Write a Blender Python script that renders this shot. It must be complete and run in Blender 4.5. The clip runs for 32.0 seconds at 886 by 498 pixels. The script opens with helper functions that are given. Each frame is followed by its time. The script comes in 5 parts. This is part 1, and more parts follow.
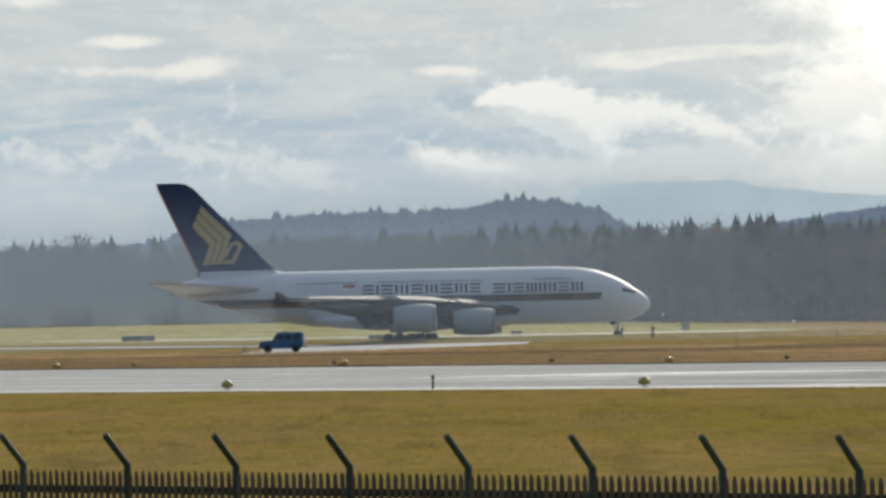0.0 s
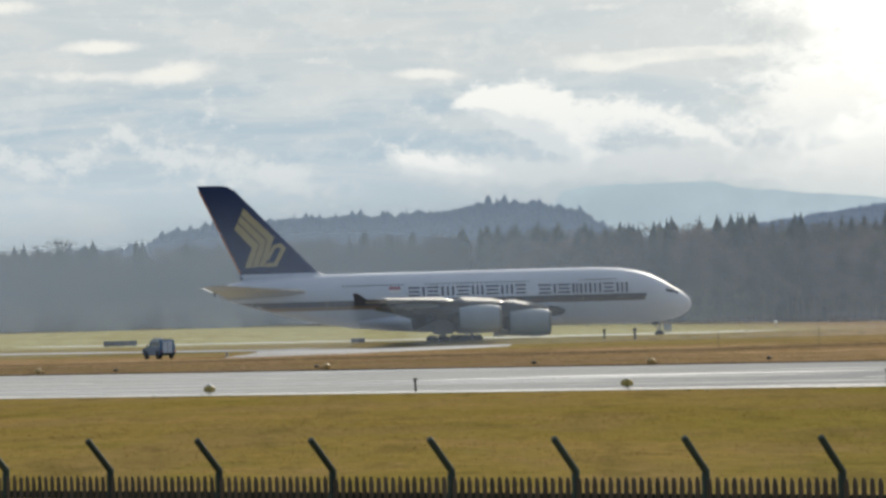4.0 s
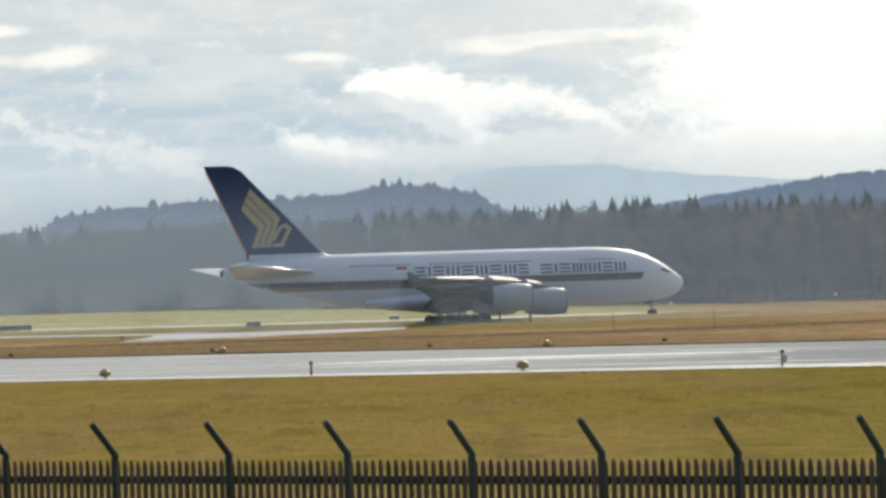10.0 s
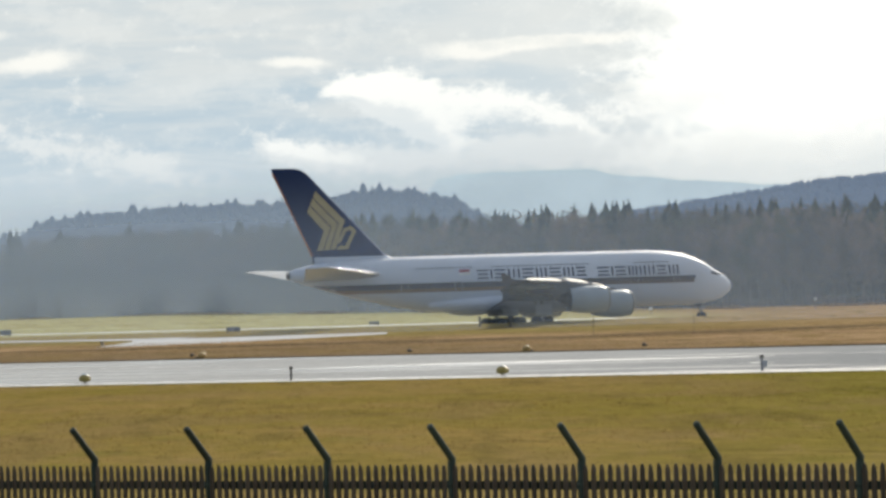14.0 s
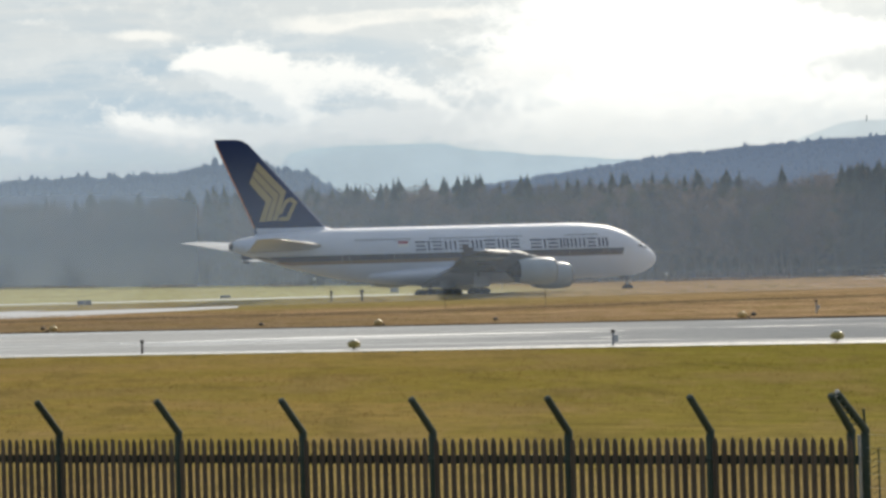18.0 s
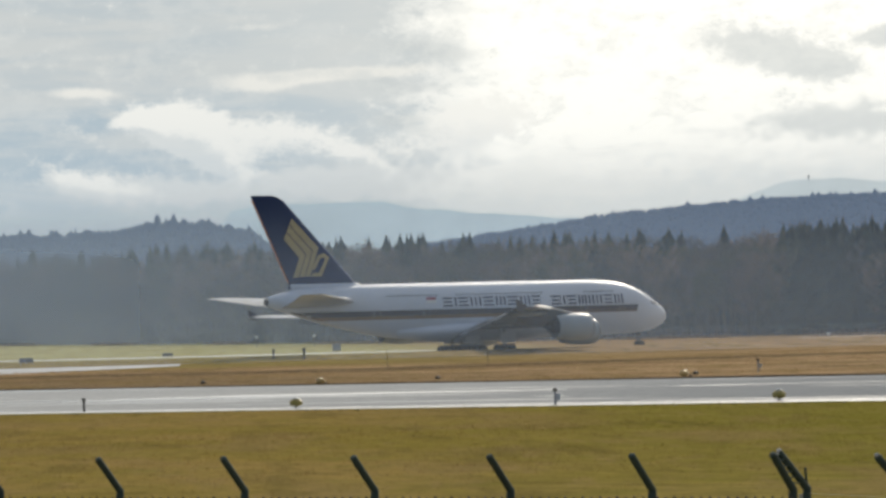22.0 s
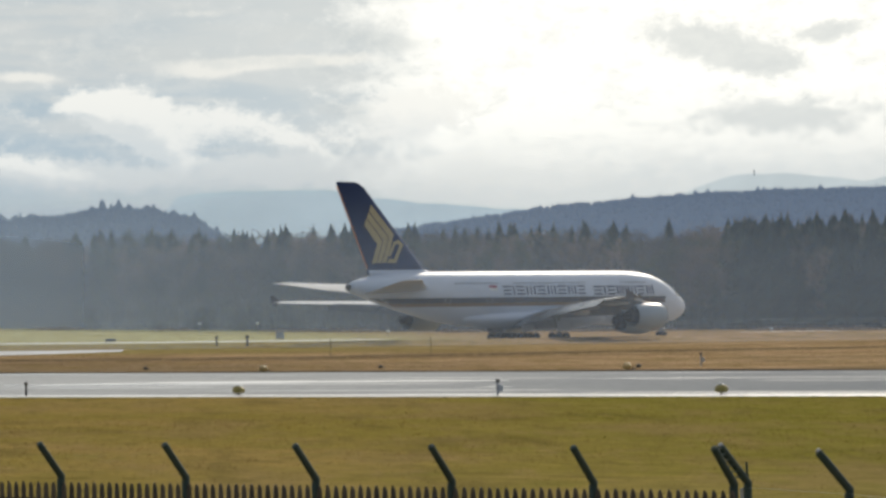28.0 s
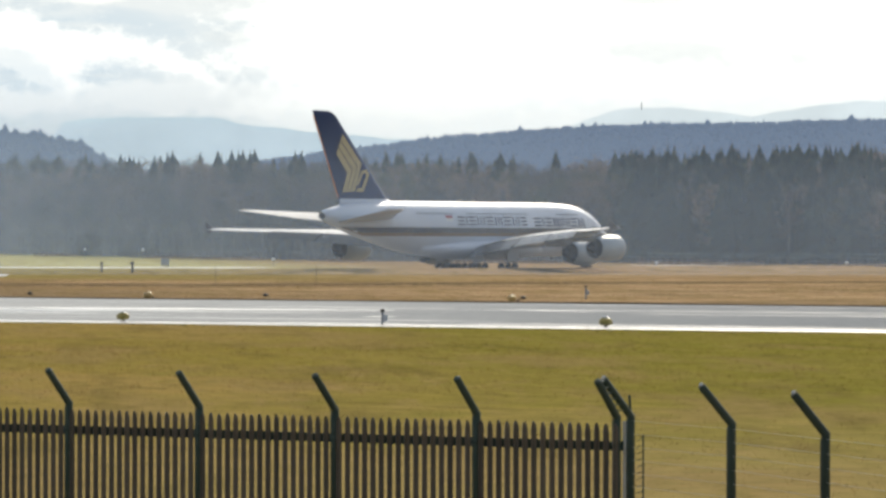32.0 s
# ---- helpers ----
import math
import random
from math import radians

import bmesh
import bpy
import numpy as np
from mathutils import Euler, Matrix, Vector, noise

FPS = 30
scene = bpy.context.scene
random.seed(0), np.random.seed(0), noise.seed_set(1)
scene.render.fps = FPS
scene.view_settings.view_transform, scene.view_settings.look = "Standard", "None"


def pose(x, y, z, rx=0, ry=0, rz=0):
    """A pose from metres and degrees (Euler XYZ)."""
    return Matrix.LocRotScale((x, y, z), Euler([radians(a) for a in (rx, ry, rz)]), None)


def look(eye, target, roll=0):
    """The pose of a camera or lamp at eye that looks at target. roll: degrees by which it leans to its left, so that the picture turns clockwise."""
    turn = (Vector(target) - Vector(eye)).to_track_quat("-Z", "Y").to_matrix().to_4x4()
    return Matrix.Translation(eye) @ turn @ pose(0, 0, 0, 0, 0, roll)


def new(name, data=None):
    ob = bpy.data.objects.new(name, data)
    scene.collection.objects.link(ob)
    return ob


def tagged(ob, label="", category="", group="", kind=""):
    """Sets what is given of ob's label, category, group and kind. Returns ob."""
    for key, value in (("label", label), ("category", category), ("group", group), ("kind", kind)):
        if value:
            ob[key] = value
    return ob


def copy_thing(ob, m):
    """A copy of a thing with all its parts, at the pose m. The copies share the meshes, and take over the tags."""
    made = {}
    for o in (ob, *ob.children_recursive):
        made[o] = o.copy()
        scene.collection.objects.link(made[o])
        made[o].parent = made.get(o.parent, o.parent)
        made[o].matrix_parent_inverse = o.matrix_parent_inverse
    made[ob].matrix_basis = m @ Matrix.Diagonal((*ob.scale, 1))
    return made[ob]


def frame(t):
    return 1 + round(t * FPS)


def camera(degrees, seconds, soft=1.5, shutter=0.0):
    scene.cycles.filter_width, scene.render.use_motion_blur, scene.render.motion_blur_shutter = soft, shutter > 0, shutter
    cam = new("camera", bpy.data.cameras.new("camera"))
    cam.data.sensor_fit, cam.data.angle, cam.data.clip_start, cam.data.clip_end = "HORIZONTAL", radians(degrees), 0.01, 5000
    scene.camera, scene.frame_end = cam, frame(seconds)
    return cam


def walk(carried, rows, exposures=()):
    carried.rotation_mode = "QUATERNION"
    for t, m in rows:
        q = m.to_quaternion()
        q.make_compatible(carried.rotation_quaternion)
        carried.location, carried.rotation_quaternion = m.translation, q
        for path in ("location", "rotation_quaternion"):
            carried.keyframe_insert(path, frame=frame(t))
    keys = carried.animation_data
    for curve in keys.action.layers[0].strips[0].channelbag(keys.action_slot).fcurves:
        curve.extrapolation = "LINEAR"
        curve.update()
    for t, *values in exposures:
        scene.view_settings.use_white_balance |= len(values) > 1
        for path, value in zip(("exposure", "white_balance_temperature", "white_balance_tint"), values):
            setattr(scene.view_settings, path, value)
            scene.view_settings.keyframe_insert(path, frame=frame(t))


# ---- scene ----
EYE = (0.0, 0.0, 4.0)


def aim(yaw, pitch, roll):
    """Where the camera looks, in degrees: to the left of +y, up, and its lean."""
    a, b = radians(yaw), radians(pitch)
    ahead = Vector((-math.sin(a) * math.cos(b), math.cos(a) * math.cos(b), math.sin(b)))
    return look(EYE, Vector(EYE) + 100 * ahead, roll)


cam = camera(11.19, 32.0, soft=3.0)
walk(cam, [(t, aim(*turn)) for t, *turn in (
    (0, 1.665, 0.836, -1.203), (0.5, 1.622, 0.733, -1.27), (1, 1.599, 0.649, -1.279), (1.5, 1.569, 0.633, -1.281),
    (2, 1.551, 0.673, -1.343), (2.5, 1.536, 0.698, -1.27), (3, 1.524, 0.713, -1.291), (3.5, 1.517, 0.875, -1.511),
    (5.5, 1.291, 0.712, -1.726), (6, 1.01, 0.6, -1.677), (6.5, 0.777, 0.494, -1.71), (7, 0.62, 0.407, -1.902),
    (7.5, 0.403, 0.434, -1.848), (8, 0.249, 0.572, -1.858), (8.5, 0.132, 0.57, -1.971), (9, 0.077, 0.579, -1.983),
    (9.5, 0.049, 0.6, -1.827), (10, 0.111, 0.613, -1.836), (10.5, 0.112, 0.61, -1.897), (11, 0.091, 0.627, -1.85),
    (11.5, 0.072, 0.625, -1.901), (12, 0.049, 0.632, -1.826), (12.5, 0.014, 0.651, -1.8), (13, -0.019, 0.661, -1.616),
    (13.5, -0.052, 0.68, -1.753), (15.5, -0.617, 0.521, -1.801), (16, -0.985, 0.445, -1.689), (16.5, -1.28, 0.397, -1.606),
    (17, -1.555, 0.353, -1.601), (17.5, -1.795, 0.323, -1.709), (18, -2.012, 0.284, -1.698), (18.5, -2.209, 0.289, -1.714),
    (19, -2.395, 0.295, -1.697), (19.5, -2.557, 0.481, -1.637), (20, -2.699, 0.661, -1.645), (20.5, -2.769, 0.762, -1.661),
    (21, -2.793, 0.871, -1.631), (21.5, -2.774, 0.949, -1.664), (22, -2.763, 1.002, -1.609), (22.5, -2.804, 1.066, -1.459),
    (23, -2.849, 1.044, -1.294), (23.5, -2.904, 0.784, -1.144), (24, -2.986, 0.731, -1.126), (24.5, -3.149, 0.665, -1.132),
    (25, -3.38, 0.625, -1.192), (25.5, -3.617, 0.589, -1.169), (27.5, -3.94, 0.924, -0.911), (28, -3.461, 0.858, -0.784),
    (28.5, -3.646, 0.739, -0.81), (29, -3.804, 0.777, -0.796), (29.5, -3.922, 0.745, -0.73), (30, -3.979, 0.549, -0.397),
    (30.5, -4.044, 0.363, -0.214), (31, -4.22, 0.187, -0.042), (31.5, -4.604, 0.061, 0.023), (32, -4.897, -0.038, 0.047),
)], exposures=[(t, stops, 6800, 9) for t, stops in ((0, 0.0), (3, 0.08), (6, 0.09), (7, 0.12), (8, 0.22), (13, 0.24), (16, 0.2), (18, 0.21), (19, 0.32), (20, 0.28), (21, 0.06), (23, -0.05), (25, -0.1), (28, 0.02), (30, 0.01), (31, 0.26), (32, 0.42))])

# ---- sky, sun ----
SUN_AZ, SUN_EL = 16.0, 27.0        # degrees to the right of +y, and up


class Nodes:
    """A short way to write node trees."""

    def __init__(self, tree):
        self.tree = tree

    def put(self, value, socket):
        if hasattr(value, "is_output"):
            self.tree.links.new(value, socket)
        elif value is not None:
            socket.default_value = value

    def node(self, kind, inputs=(), **settings):
        n = self.tree.nodes.new(kind)
        for key, value in settings.items():
            setattr(n, key, value)
        for key, value in dict(inputs).items():
            self.put(value, n.inputs[key])
        return n

    def math(self, op, a, b=None, c=None):
        n = self.node("ShaderNodeMath", operation=op)
        for i, v in enumerate((a, b, c)):
            self.put(v, n.inputs[i])
        return n.outputs[0]

    def mix(self, f, a, b):
        n = self.node("ShaderNodeMix", data_type="RGBA")
        self.put(f, n.inputs[0]), self.put(a, n.inputs[6]), self.put(b, n.inputs[7])
        return n.outputs[2]

    def span(self, v, lo, hi, a=0.0, b=1.0):
        n = self.node("ShaderNodeMapRange", interpolation_type="SMOOTHSTEP")
        for i, x in enumerate((v, lo, hi, a, b)):
            self.put(x, n.inputs[i])
        return n.outputs[0]

    def noise(self, vector, scale, detail=5.0, rough=0.55, bend=0.0):
        n = self.node("ShaderNodeTexNoise", {"Vector": vector, "Scale": scale, "Detail": detail, "Roughness": rough, "Distortion": bend})
        return n.outputs["Fac"]

    def vec(self, x, y, z=0.0):
        n = self.node("ShaderNodeCombineXYZ")
        for i, v in enumerate((x, y, z)):
            self.put(v, n.inputs[i])
        return n.outputs[0]


def rgb(r, g, b):
    return (r, g, b, 1.0)


# clouds: degrees right, degrees up, half width, half height, slope down to the right, weight
CUMULUS = ((-0.85, 2.71, 0.32, 0.11, 0.15, 0.8), (-0.2, 2.66, 0.55, 0.24, 0.12, 1.0), (0.03, 2.4, 0.42, 0.26, 0.5, 0.95), (0.27, 2.13, 0.26, 0.2, 0.5, 0.75), (-0.42, 2.46, 0.45, 0.2, 0.3, 0.6), (0.72, 2.42, 0.3, 0.2, 0.1, 0.6), (1.1, 2.58, 0.4, 0.15, 0.1, 0.5), (1.45, 2.36, 0.5, 0.2, 0.1, 0.5), (2.0, 2.2, 0.4, 0.16, 0.2, 0.42), (3.35, 2.59, 0.68, 0.32, -0.15, 1.0), (2.28, 2.79, 0.21, 0.06, 0.5, 0.5), (-1.48, 1.97, 0.38, 0.12, 0.15, 0.55), (-1.0, 1.86, 0.4, 0.12, 0.1, 0.42), (-1.8, 2.06, 0.2, 0.08, 0.3, 0.42))
PUFFS = ((-1.87, 2.05, 0.3, 0.11, 0.4, 0.5), (-1.51, 2.52, 0.25, 0.1, 0.5, 0.35), (-4.89, 2.12, 0.32, 0.19, 0.4, 0.4), (-5.42, 2.46, 0.21, 0.13, 0.5, 0.42), (-4.03, 2.0, 0.72, 0.23, 0.3, 0.42), (-6.81, 2.12, 0.54, 0.19, 0.2, 0.42), (-5.92, 2.11, 0.39, 0.21, -0.3, 0.4), (-3.18, 1.79, 0.5, 0.18, 0.2, 0.4), (-4.23, 2.69, 0.29, 0.21, 0.6, 0.3), (-0.38, 1.82, 0.86, 0.18, 0.1, 0.35), (2.05, 1.84, 1.15, 0.18, 0, 0.4), (-1.13, 1.85, 0.86, 0.18, 0.05, 0.5), (1.74, 1.92, 1.43, 0.21, 0, 0.55), (4.81, 1.83, 1.43, 0.25, 0, 0.7))
STREAKS = ((-5.64, 3.53, 0.54, 0.09, 0, 0.85), (-4.69, 3.18, 0.54, 0.14, -0.15, 0.8), (-5.83, 3.16, 0.72, 0.08, 0, 0.55), (-1.54, 3.1, 0.47, 0.08, 0, 0.5), (-1.57, 3.53, 0.79, 0.08, 0, 0.4), (1.51, 3.23, 1.43, 0.09, -0.06, 0.65), (0.72, 3.11, 0.39, 0.08, 0, 0.5), (-6.85, 4.06, 0.5, 0.11, 0, 0.7), (0.66, 3.88, 0.5, 0.06, 0, 0.45), (-2.93, 3.29, 0.47, 0.06, 0, 0.4), (-6.79, 3.23, 0.43, 0.07, 0, 0.3), (1.34, 3.25, 1.29, 0.07, 0.0, 0.6), (-1.52, 3.09, 0.43, 0.06, 0, 0.4))
GREYS = ((7.17, 3.39, 0.82, 0.26, 0.22, 1.25), (7.88, 3.16, 0.43, 0.11, 0.05, 0.9), (8.02, 2.46, 0.97, 0.21, 0.05, 1.1), (8.81, 3.59, 0.43, 0.11, -0.1, 0.8), (2.44, 2.64, 0.43, 0.16, 0.2, 0.9), (2.8, 3.54, 0.79, 0.16, 0.1, 0.8), (0.44, 3.29, 1.43, 0.11, 0, 0.6), (2.23, 3.13, 0.57, 0.11, 0.1, 0.7), (8.5, 3.53, 0.29, 0.14, 0, 0.8), (-1.23, 3.43, 1.58, 0.1, 0, 0.45), (9.69, 2.4, 0.43, 0.13, 0.3, 0.7))


def sky_group():
    tree = bpy.data.node_groups.new("cloudy_sky", "ShaderNodeTree")
    tree.interface.new_socket("Direction", in_out="INPUT", socket_type="NodeSocketVector")
    tree.interface.new_socket("Color", in_out="OUTPUT", socket_type="NodeSocketColor")
    k = Nodes(tree)
    unit = k.node("ShaderNodeVectorMath", {0: k.node("NodeGroupInput").outputs[0]}, operation="NORMALIZE").outputs[0]
    x, y, z = k.node("ShaderNodeSeparateXYZ", {0: unit}).outputs
    az = k.math("MULTIPLY", k.math("ARCTAN2", x, y), 57.2958)
    height = k.math("MULTIPLY", k.math("ARCSINE", z), 57.2958)

    def billow(el, scale, seed, stretch=1.4):
        return k.math("SUBTRACT", k.noise(k.vec(az, k.math("MULTIPLY", el, stretch), seed), scale, 9.0, 0.66, 0.15), 0.5)

    def heap(rows, el, bend=0.34):
        """Rounded masses whose outlines the billows push about."""
        a2 = k.math("ADD", az, k.math("MULTIPLY", billow(el, 1.6, 3.1), bend))
        e2 = k.math("ADD", el, k.math("MULTIPLY", billow(el, 2.1, 7.7), bend * 0.55))
        total = 0.0
        for ca, ce, wa, we, slope, weight in rows:
            da = k.math("SUBTRACT", a2, ca)
            de = k.math("DIVIDE", k.math("MULTIPLY_ADD", da, slope, k.math("SUBTRACT", e2, ce)), we)
            da = k.math("DIVIDE", da, wa)
            d = k.math("MULTIPLY_ADD", da, da, k.math("MULTIPLY", de, de))
            total = k.math("MULTIPLY_ADD", k.math("POWER", 2.718, k.math("MULTIPLY", d, -0.8)), weight, total)
        return total

    fine = k.math("MULTIPLY_ADD", billow(height, 10.0, 2.0), 0.2, billow(height, 4.2, 9.0))
    long = k.noise(k.vec(k.math("MULTIPLY", az, 0.28), k.math("MULTIPLY", height, 1.7), 1.0), 1.7, 7.0, 0.58, 0.5)
    base = k.mix(k.span(long, 0.36, 0.66), rgb(0.415, 0.525, 0.61), rgb(0.64, 0.68, 0.69))
    base = k.mix(k.span(height, 2.2, 1.4, 0.0, 0.6), base, rgb(0.60, 0.68, 0.715))
    base = k.mix(k.span(height, 2.75, 3.3, 0.0, 0.55), base, rgb(0.65, 0.675, 0.675))
    base = k.mix(k.span(az, -1.0, 2.2, 0.0, 0.5), base, rgb(0.74, 0.765, 0.755))
    mottle = k.span(k.math("MULTIPLY_ADD", fine, 0.5, billow(height, 0.95, 5.0, 1.7)), -0.02, 0.16)
    out = k.mix(k.math("MULTIPLY", mottle, 0.3), base, rgb(0.78, 0.80, 0.79))
    # faint heaps near the horizon and cream streaks high up
    out = k.mix(k.span(k.math("MULTIPLY_ADD", fine, 1.3, heap(PUFFS, height)), 0.12, 0.55, 0.0, 0.8), out, rgb(0.84, 0.85, 0.83))
    out = k.mix(k.span(k.math("MULTIPLY_ADD", fine, 0.5, heap(STREAKS, height, 0.25)), 0.2, 0.8), out, rgb(0.93, 0.92, 0.87))
    # the bright side of the sky, towards the sun
    edge = k.math("ADD", az, k.math("MULTIPLY_ADD", fine, 1.6, k.math("MULTIPLY", billow(height, 0.8, 12.0, 2.2), 2.6)))
    glare = k.math("MULTIPLY", k.span(edge, 2.1, 3.7), k.span(k.math("MULTIPLY_ADD", fine, 0.9, height), 1.65, 2.3, 0.48, 1.0))
    out = k.mix(glare, out, rgb(1.22, 1.21, 1.15))
    veil = k.span(k.math("MULTIPLY_ADD", fine, 0.6, billow(height, 1.1, 21.0, 2.4)), -0.02, 0.2)
    out = k.mix(k.math("MULTIPLY", k.math("MULTIPLY", veil, glare), 0.55), out, rgb(0.87, 0.885, 0.86))
    # heaped clouds: bright crests, grey undersides
    body = k.math("MULTIPLY_ADD", fine, 1.35, heap(CUMULUS, height))
    above = heap(CUMULUS, k.math("ADD", height, 0.16))
    under = k.span(k.math("SUBTRACT", above, k.math("MULTIPLY", body, 0.75)), -0.1, 0.75)
    crest = k.mix(under, rgb(1.05, 1.04, 0.99), rgb(0.86, 0.88, 0.87))
    thick = k.span(body, 0.16, 0.72, 0.0, 0.96)
    out = k.mix(k.math("MULTIPLY", thick, k.span(under, 0.0, 1.0, 1.0, 0.7)), out, crest)
    dull = k.span(k.math("MULTIPLY_ADD", fine, 1.5, heap(GREYS, height, 0.6)), 0.15, 0.95)
    out = k.mix(k.math("MULTIPLY", dull, 0.7), out, k.mix(k.span(fine, -0.2, 0.2), rgb(0.58, 0.62, 0.63), rgb(0.72, 0.75, 0.74)))
    # the air thickens towards the horizon
    out = k.mix(k.math("MULTIPLY", k.span(height, 1.0, 3.8, 0.54, 0.2), k.span(az, 0.0, 5.0, 1.0, 0.7)), out, rgb(0.46, 0.56, 0.665))
    k.put(out, k.node("NodeGroupOutput").inputs[0])
    return tree


SKY = sky_group()
world = bpy.data.worlds.new("overcast_day")
scene.world = world
world.use_nodes = True
world.node_tree.nodes.clear()
k = Nodes(world.node_tree)
blue = k.node("ShaderNodeTexSky", sky_type="NISHITA", sun_disc=False, sun_elevation=radians(SUN_EL), sun_rotation=radians(SUN_AZ))
grey = k.node("ShaderNodeGroup", node_tree=SKY)
k.put(k.node("ShaderNodeTexCoord").outputs["Generated"], grey.inputs[0])
one = k.node("ShaderNodeBackground", {"Color": blue.outputs[0], "Strength": 0.05})
side = k.node("ShaderNodeSeparateXYZ", {0: k.node("ShaderNodeTexCoord").outputs["Generated"]}).outputs[1]
two = k.node("ShaderNodeBackground", {"Color": k.mix(k.span(side, -0.5, 0.4), rgb(0.19, 0.235, 0.32), grey.outputs[0]), "Strength": 0.62})
both = k.node("ShaderNodeAddShader", {0: one.outputs[0], 1: two.outputs[0]})
k.put(both.outputs[0], k.node("ShaderNodeOutputWorld").inputs[0])

sun = new("sun", bpy.data.lights.new("sun", "SUN"))
sun.data.energy, sun.data.angle, sun.data.color = 3.2, radians(6.0), (1.0, 0.93, 0.82)
a, b = radians(SUN_AZ), radians(SUN_EL)
sun.matrix_world = look((0, 0, 300), (-math.sin(a) * math.cos(b), -math.cos(a) * math.cos(b), 300 - math.sin(b)))


# ---- materials ----
def surface(name, base, second=None, rough=0.6, metal=0.0, scale=1.0, stretch=(1, 1, 1), fine=8.0, bump=0.0, contrast=(0.35, 0.65), each=0.0, coat=0.0, island=0.0, gloss=0.5):
    """A material of two tones, mixed by a coarse and a fine noise in metres, with relief; each varies it from object to object, island from piece to piece."""
    m = bpy.data.materials.new(name)
    m.use_nodes = True
    k = Nodes(m.node_tree)
    shader = m.node_tree.nodes["Principled BSDF"]
    second = second or tuple(0.8 * c for c in base)
    where = k.node("ShaderNodeMapping", {"Vector": k.node("ShaderNodeTexCoord").outputs["Object"], "Scale": stretch}).outputs[0]
    coarse = k.noise(where, scale, 5.0, 0.6)
    grain = k.noise(where, scale * fine, 4.0, 0.6)
    f = k.span(k.math("ADD", k.math("MULTIPLY", coarse, 0.7), k.math("MULTIPLY", grain, 0.3)), *contrast)
    colour = k.mix(f, rgb(*base), rgb(*second))
    for amount, source in ((each, k.node("ShaderNodeObjectInfo").outputs["Random"]), (island, k.node("ShaderNodeNewGeometry").outputs["Random Per Island"])):
        if amount:
            hsv = k.node("ShaderNodeHueSaturation", {"Value": k.span(source, 0.0, 1.0, 1 - amount, 1 + amount), "Color": colour})
            colour = hsv.outputs[0]
    k.put(colour, shader.inputs["Base Color"])
    k.put(k.span(grain, 0.2, 0.8, max(rough - 0.08, 0.02), min(rough + 0.08, 1.0)), shader.inputs["Roughness"])
    shader.inputs["Metallic"].default_value = metal
    shader.inputs["Coat Weight"].default_value = coat
    shader.inputs["Specular IOR Level"].default_value = gloss
    if bump:
        rise = k.node("ShaderNodeBump", {"Strength": 0.6, "Distance": bump, "Height": grain})
        k.put(rise.outputs[0], shader.inputs["Normal"])
    return m


WHITE = surface("white_aircraft_paint", (0.63, 0.67, 0.745), (0.56, 0.60, 0.675), 0.5, scale=0.25, stretch=(0.4, 1, 1), gloss=0.3)
NAVY = surface("navy_paint", (0.014, 0.032, 0.10), (0.018, 0.040, 0.12), 0.6, scale=0.4, gloss=0.3)
GOLD = surface("gold_paint", (0.46, 0.385, 0.215), (0.41, 0.34, 0.185), 0.4, scale=0.6)
ORANGE = surface("orange_paint", (0.55, 0.20, 0.06), None, 0.4)
STRIPE = surface("dark_stripe_paint", (0.05, 0.05, 0.064), (0.07, 0.058, 0.06), 0.35, scale=0.3)
BRONZE = surface("bronze_stripe_paint", (0.22, 0.13, 0.07), (0.27, 0.17, 0.09), 0.4, scale=0.3)
LETTER = surface("letter_paint", (0.03, 0.035, 0.075), None, 0.35)
PANE_DARK = surface("dark_window", (0.03, 0.035, 0.045), None, 0.12, scale=3)
RED = surface("red_paint", (0.5, 0.05, 0.06), None, 0.4)
# cowl white, greyed for the wing's shade; the flap fairings share it
COWL = surface("shade_greyed_cowl", (0.31, 0.36, 0.405), (0.27, 0.315, 0.355), 0.45, scale=0.5)
TAIL = surface("tailplane_grey_paint", (0.43, 0.415, 0.38), (0.35, 0.335, 0.30), 0.2, scale=0.35, gloss=0.6)
# one wing grey in two tones: pale for its sunlit top, dark for flaps in shade
LIT_TOP = surface("sunlit_wing_grey", (0.50, 0.505, 0.50), (0.42, 0.425, 0.42), 0.35, scale=0.35, stretch=(1, 0.5, 1))
FLAP = surface("shaded_flap_grey", (0.06, 0.063, 0.066), (0.045, 0.047, 0.05), 0.25, scale=0.5, gloss=0.5)
SLAT = surface("pale_slat_paint", (0.22, 0.225, 0.22), (0.18, 0.185, 0.18), 0.6, scale=0.4, gloss=0.3)
MAROON = surface("brown_stripe_paint", (0.09, 0.06, 0.055), (0.12, 0.075, 0.06), 0.4, scale=0.3)
FLAGRED = surface("flag_red_paint", (0.33, 0.05, 0.085), None, 0.45)
# wing grey, darkened for the shade beneath
WING = surface("shaded_wing_grey", (0.07, 0.074, 0.078), (0.055, 0.058, 0.062), 0.22, scale=0.35, stretch=(1, 0.5, 1), gloss=0.5)
BARE = surface("bare_metal", (0.55, 0.56, 0.58), (0.45, 0.46, 0.48), 0.3, 0.9, scale=1.2)
SOOT = surface("sooty_metal", (0.05, 0.05, 0.055), (0.09, 0.085, 0.08), 0.55, 0.6, scale=1.5)
STEEL = surface("gear_steel", (0.35, 0.36, 0.38), (0.22, 0.22, 0.23), 0.45, 0.4, scale=3)
RUBBER = surface("tyre_rubber", (0.025, 0.025, 0.026), (0.045, 0.043, 0.04), 0.85, scale=4)
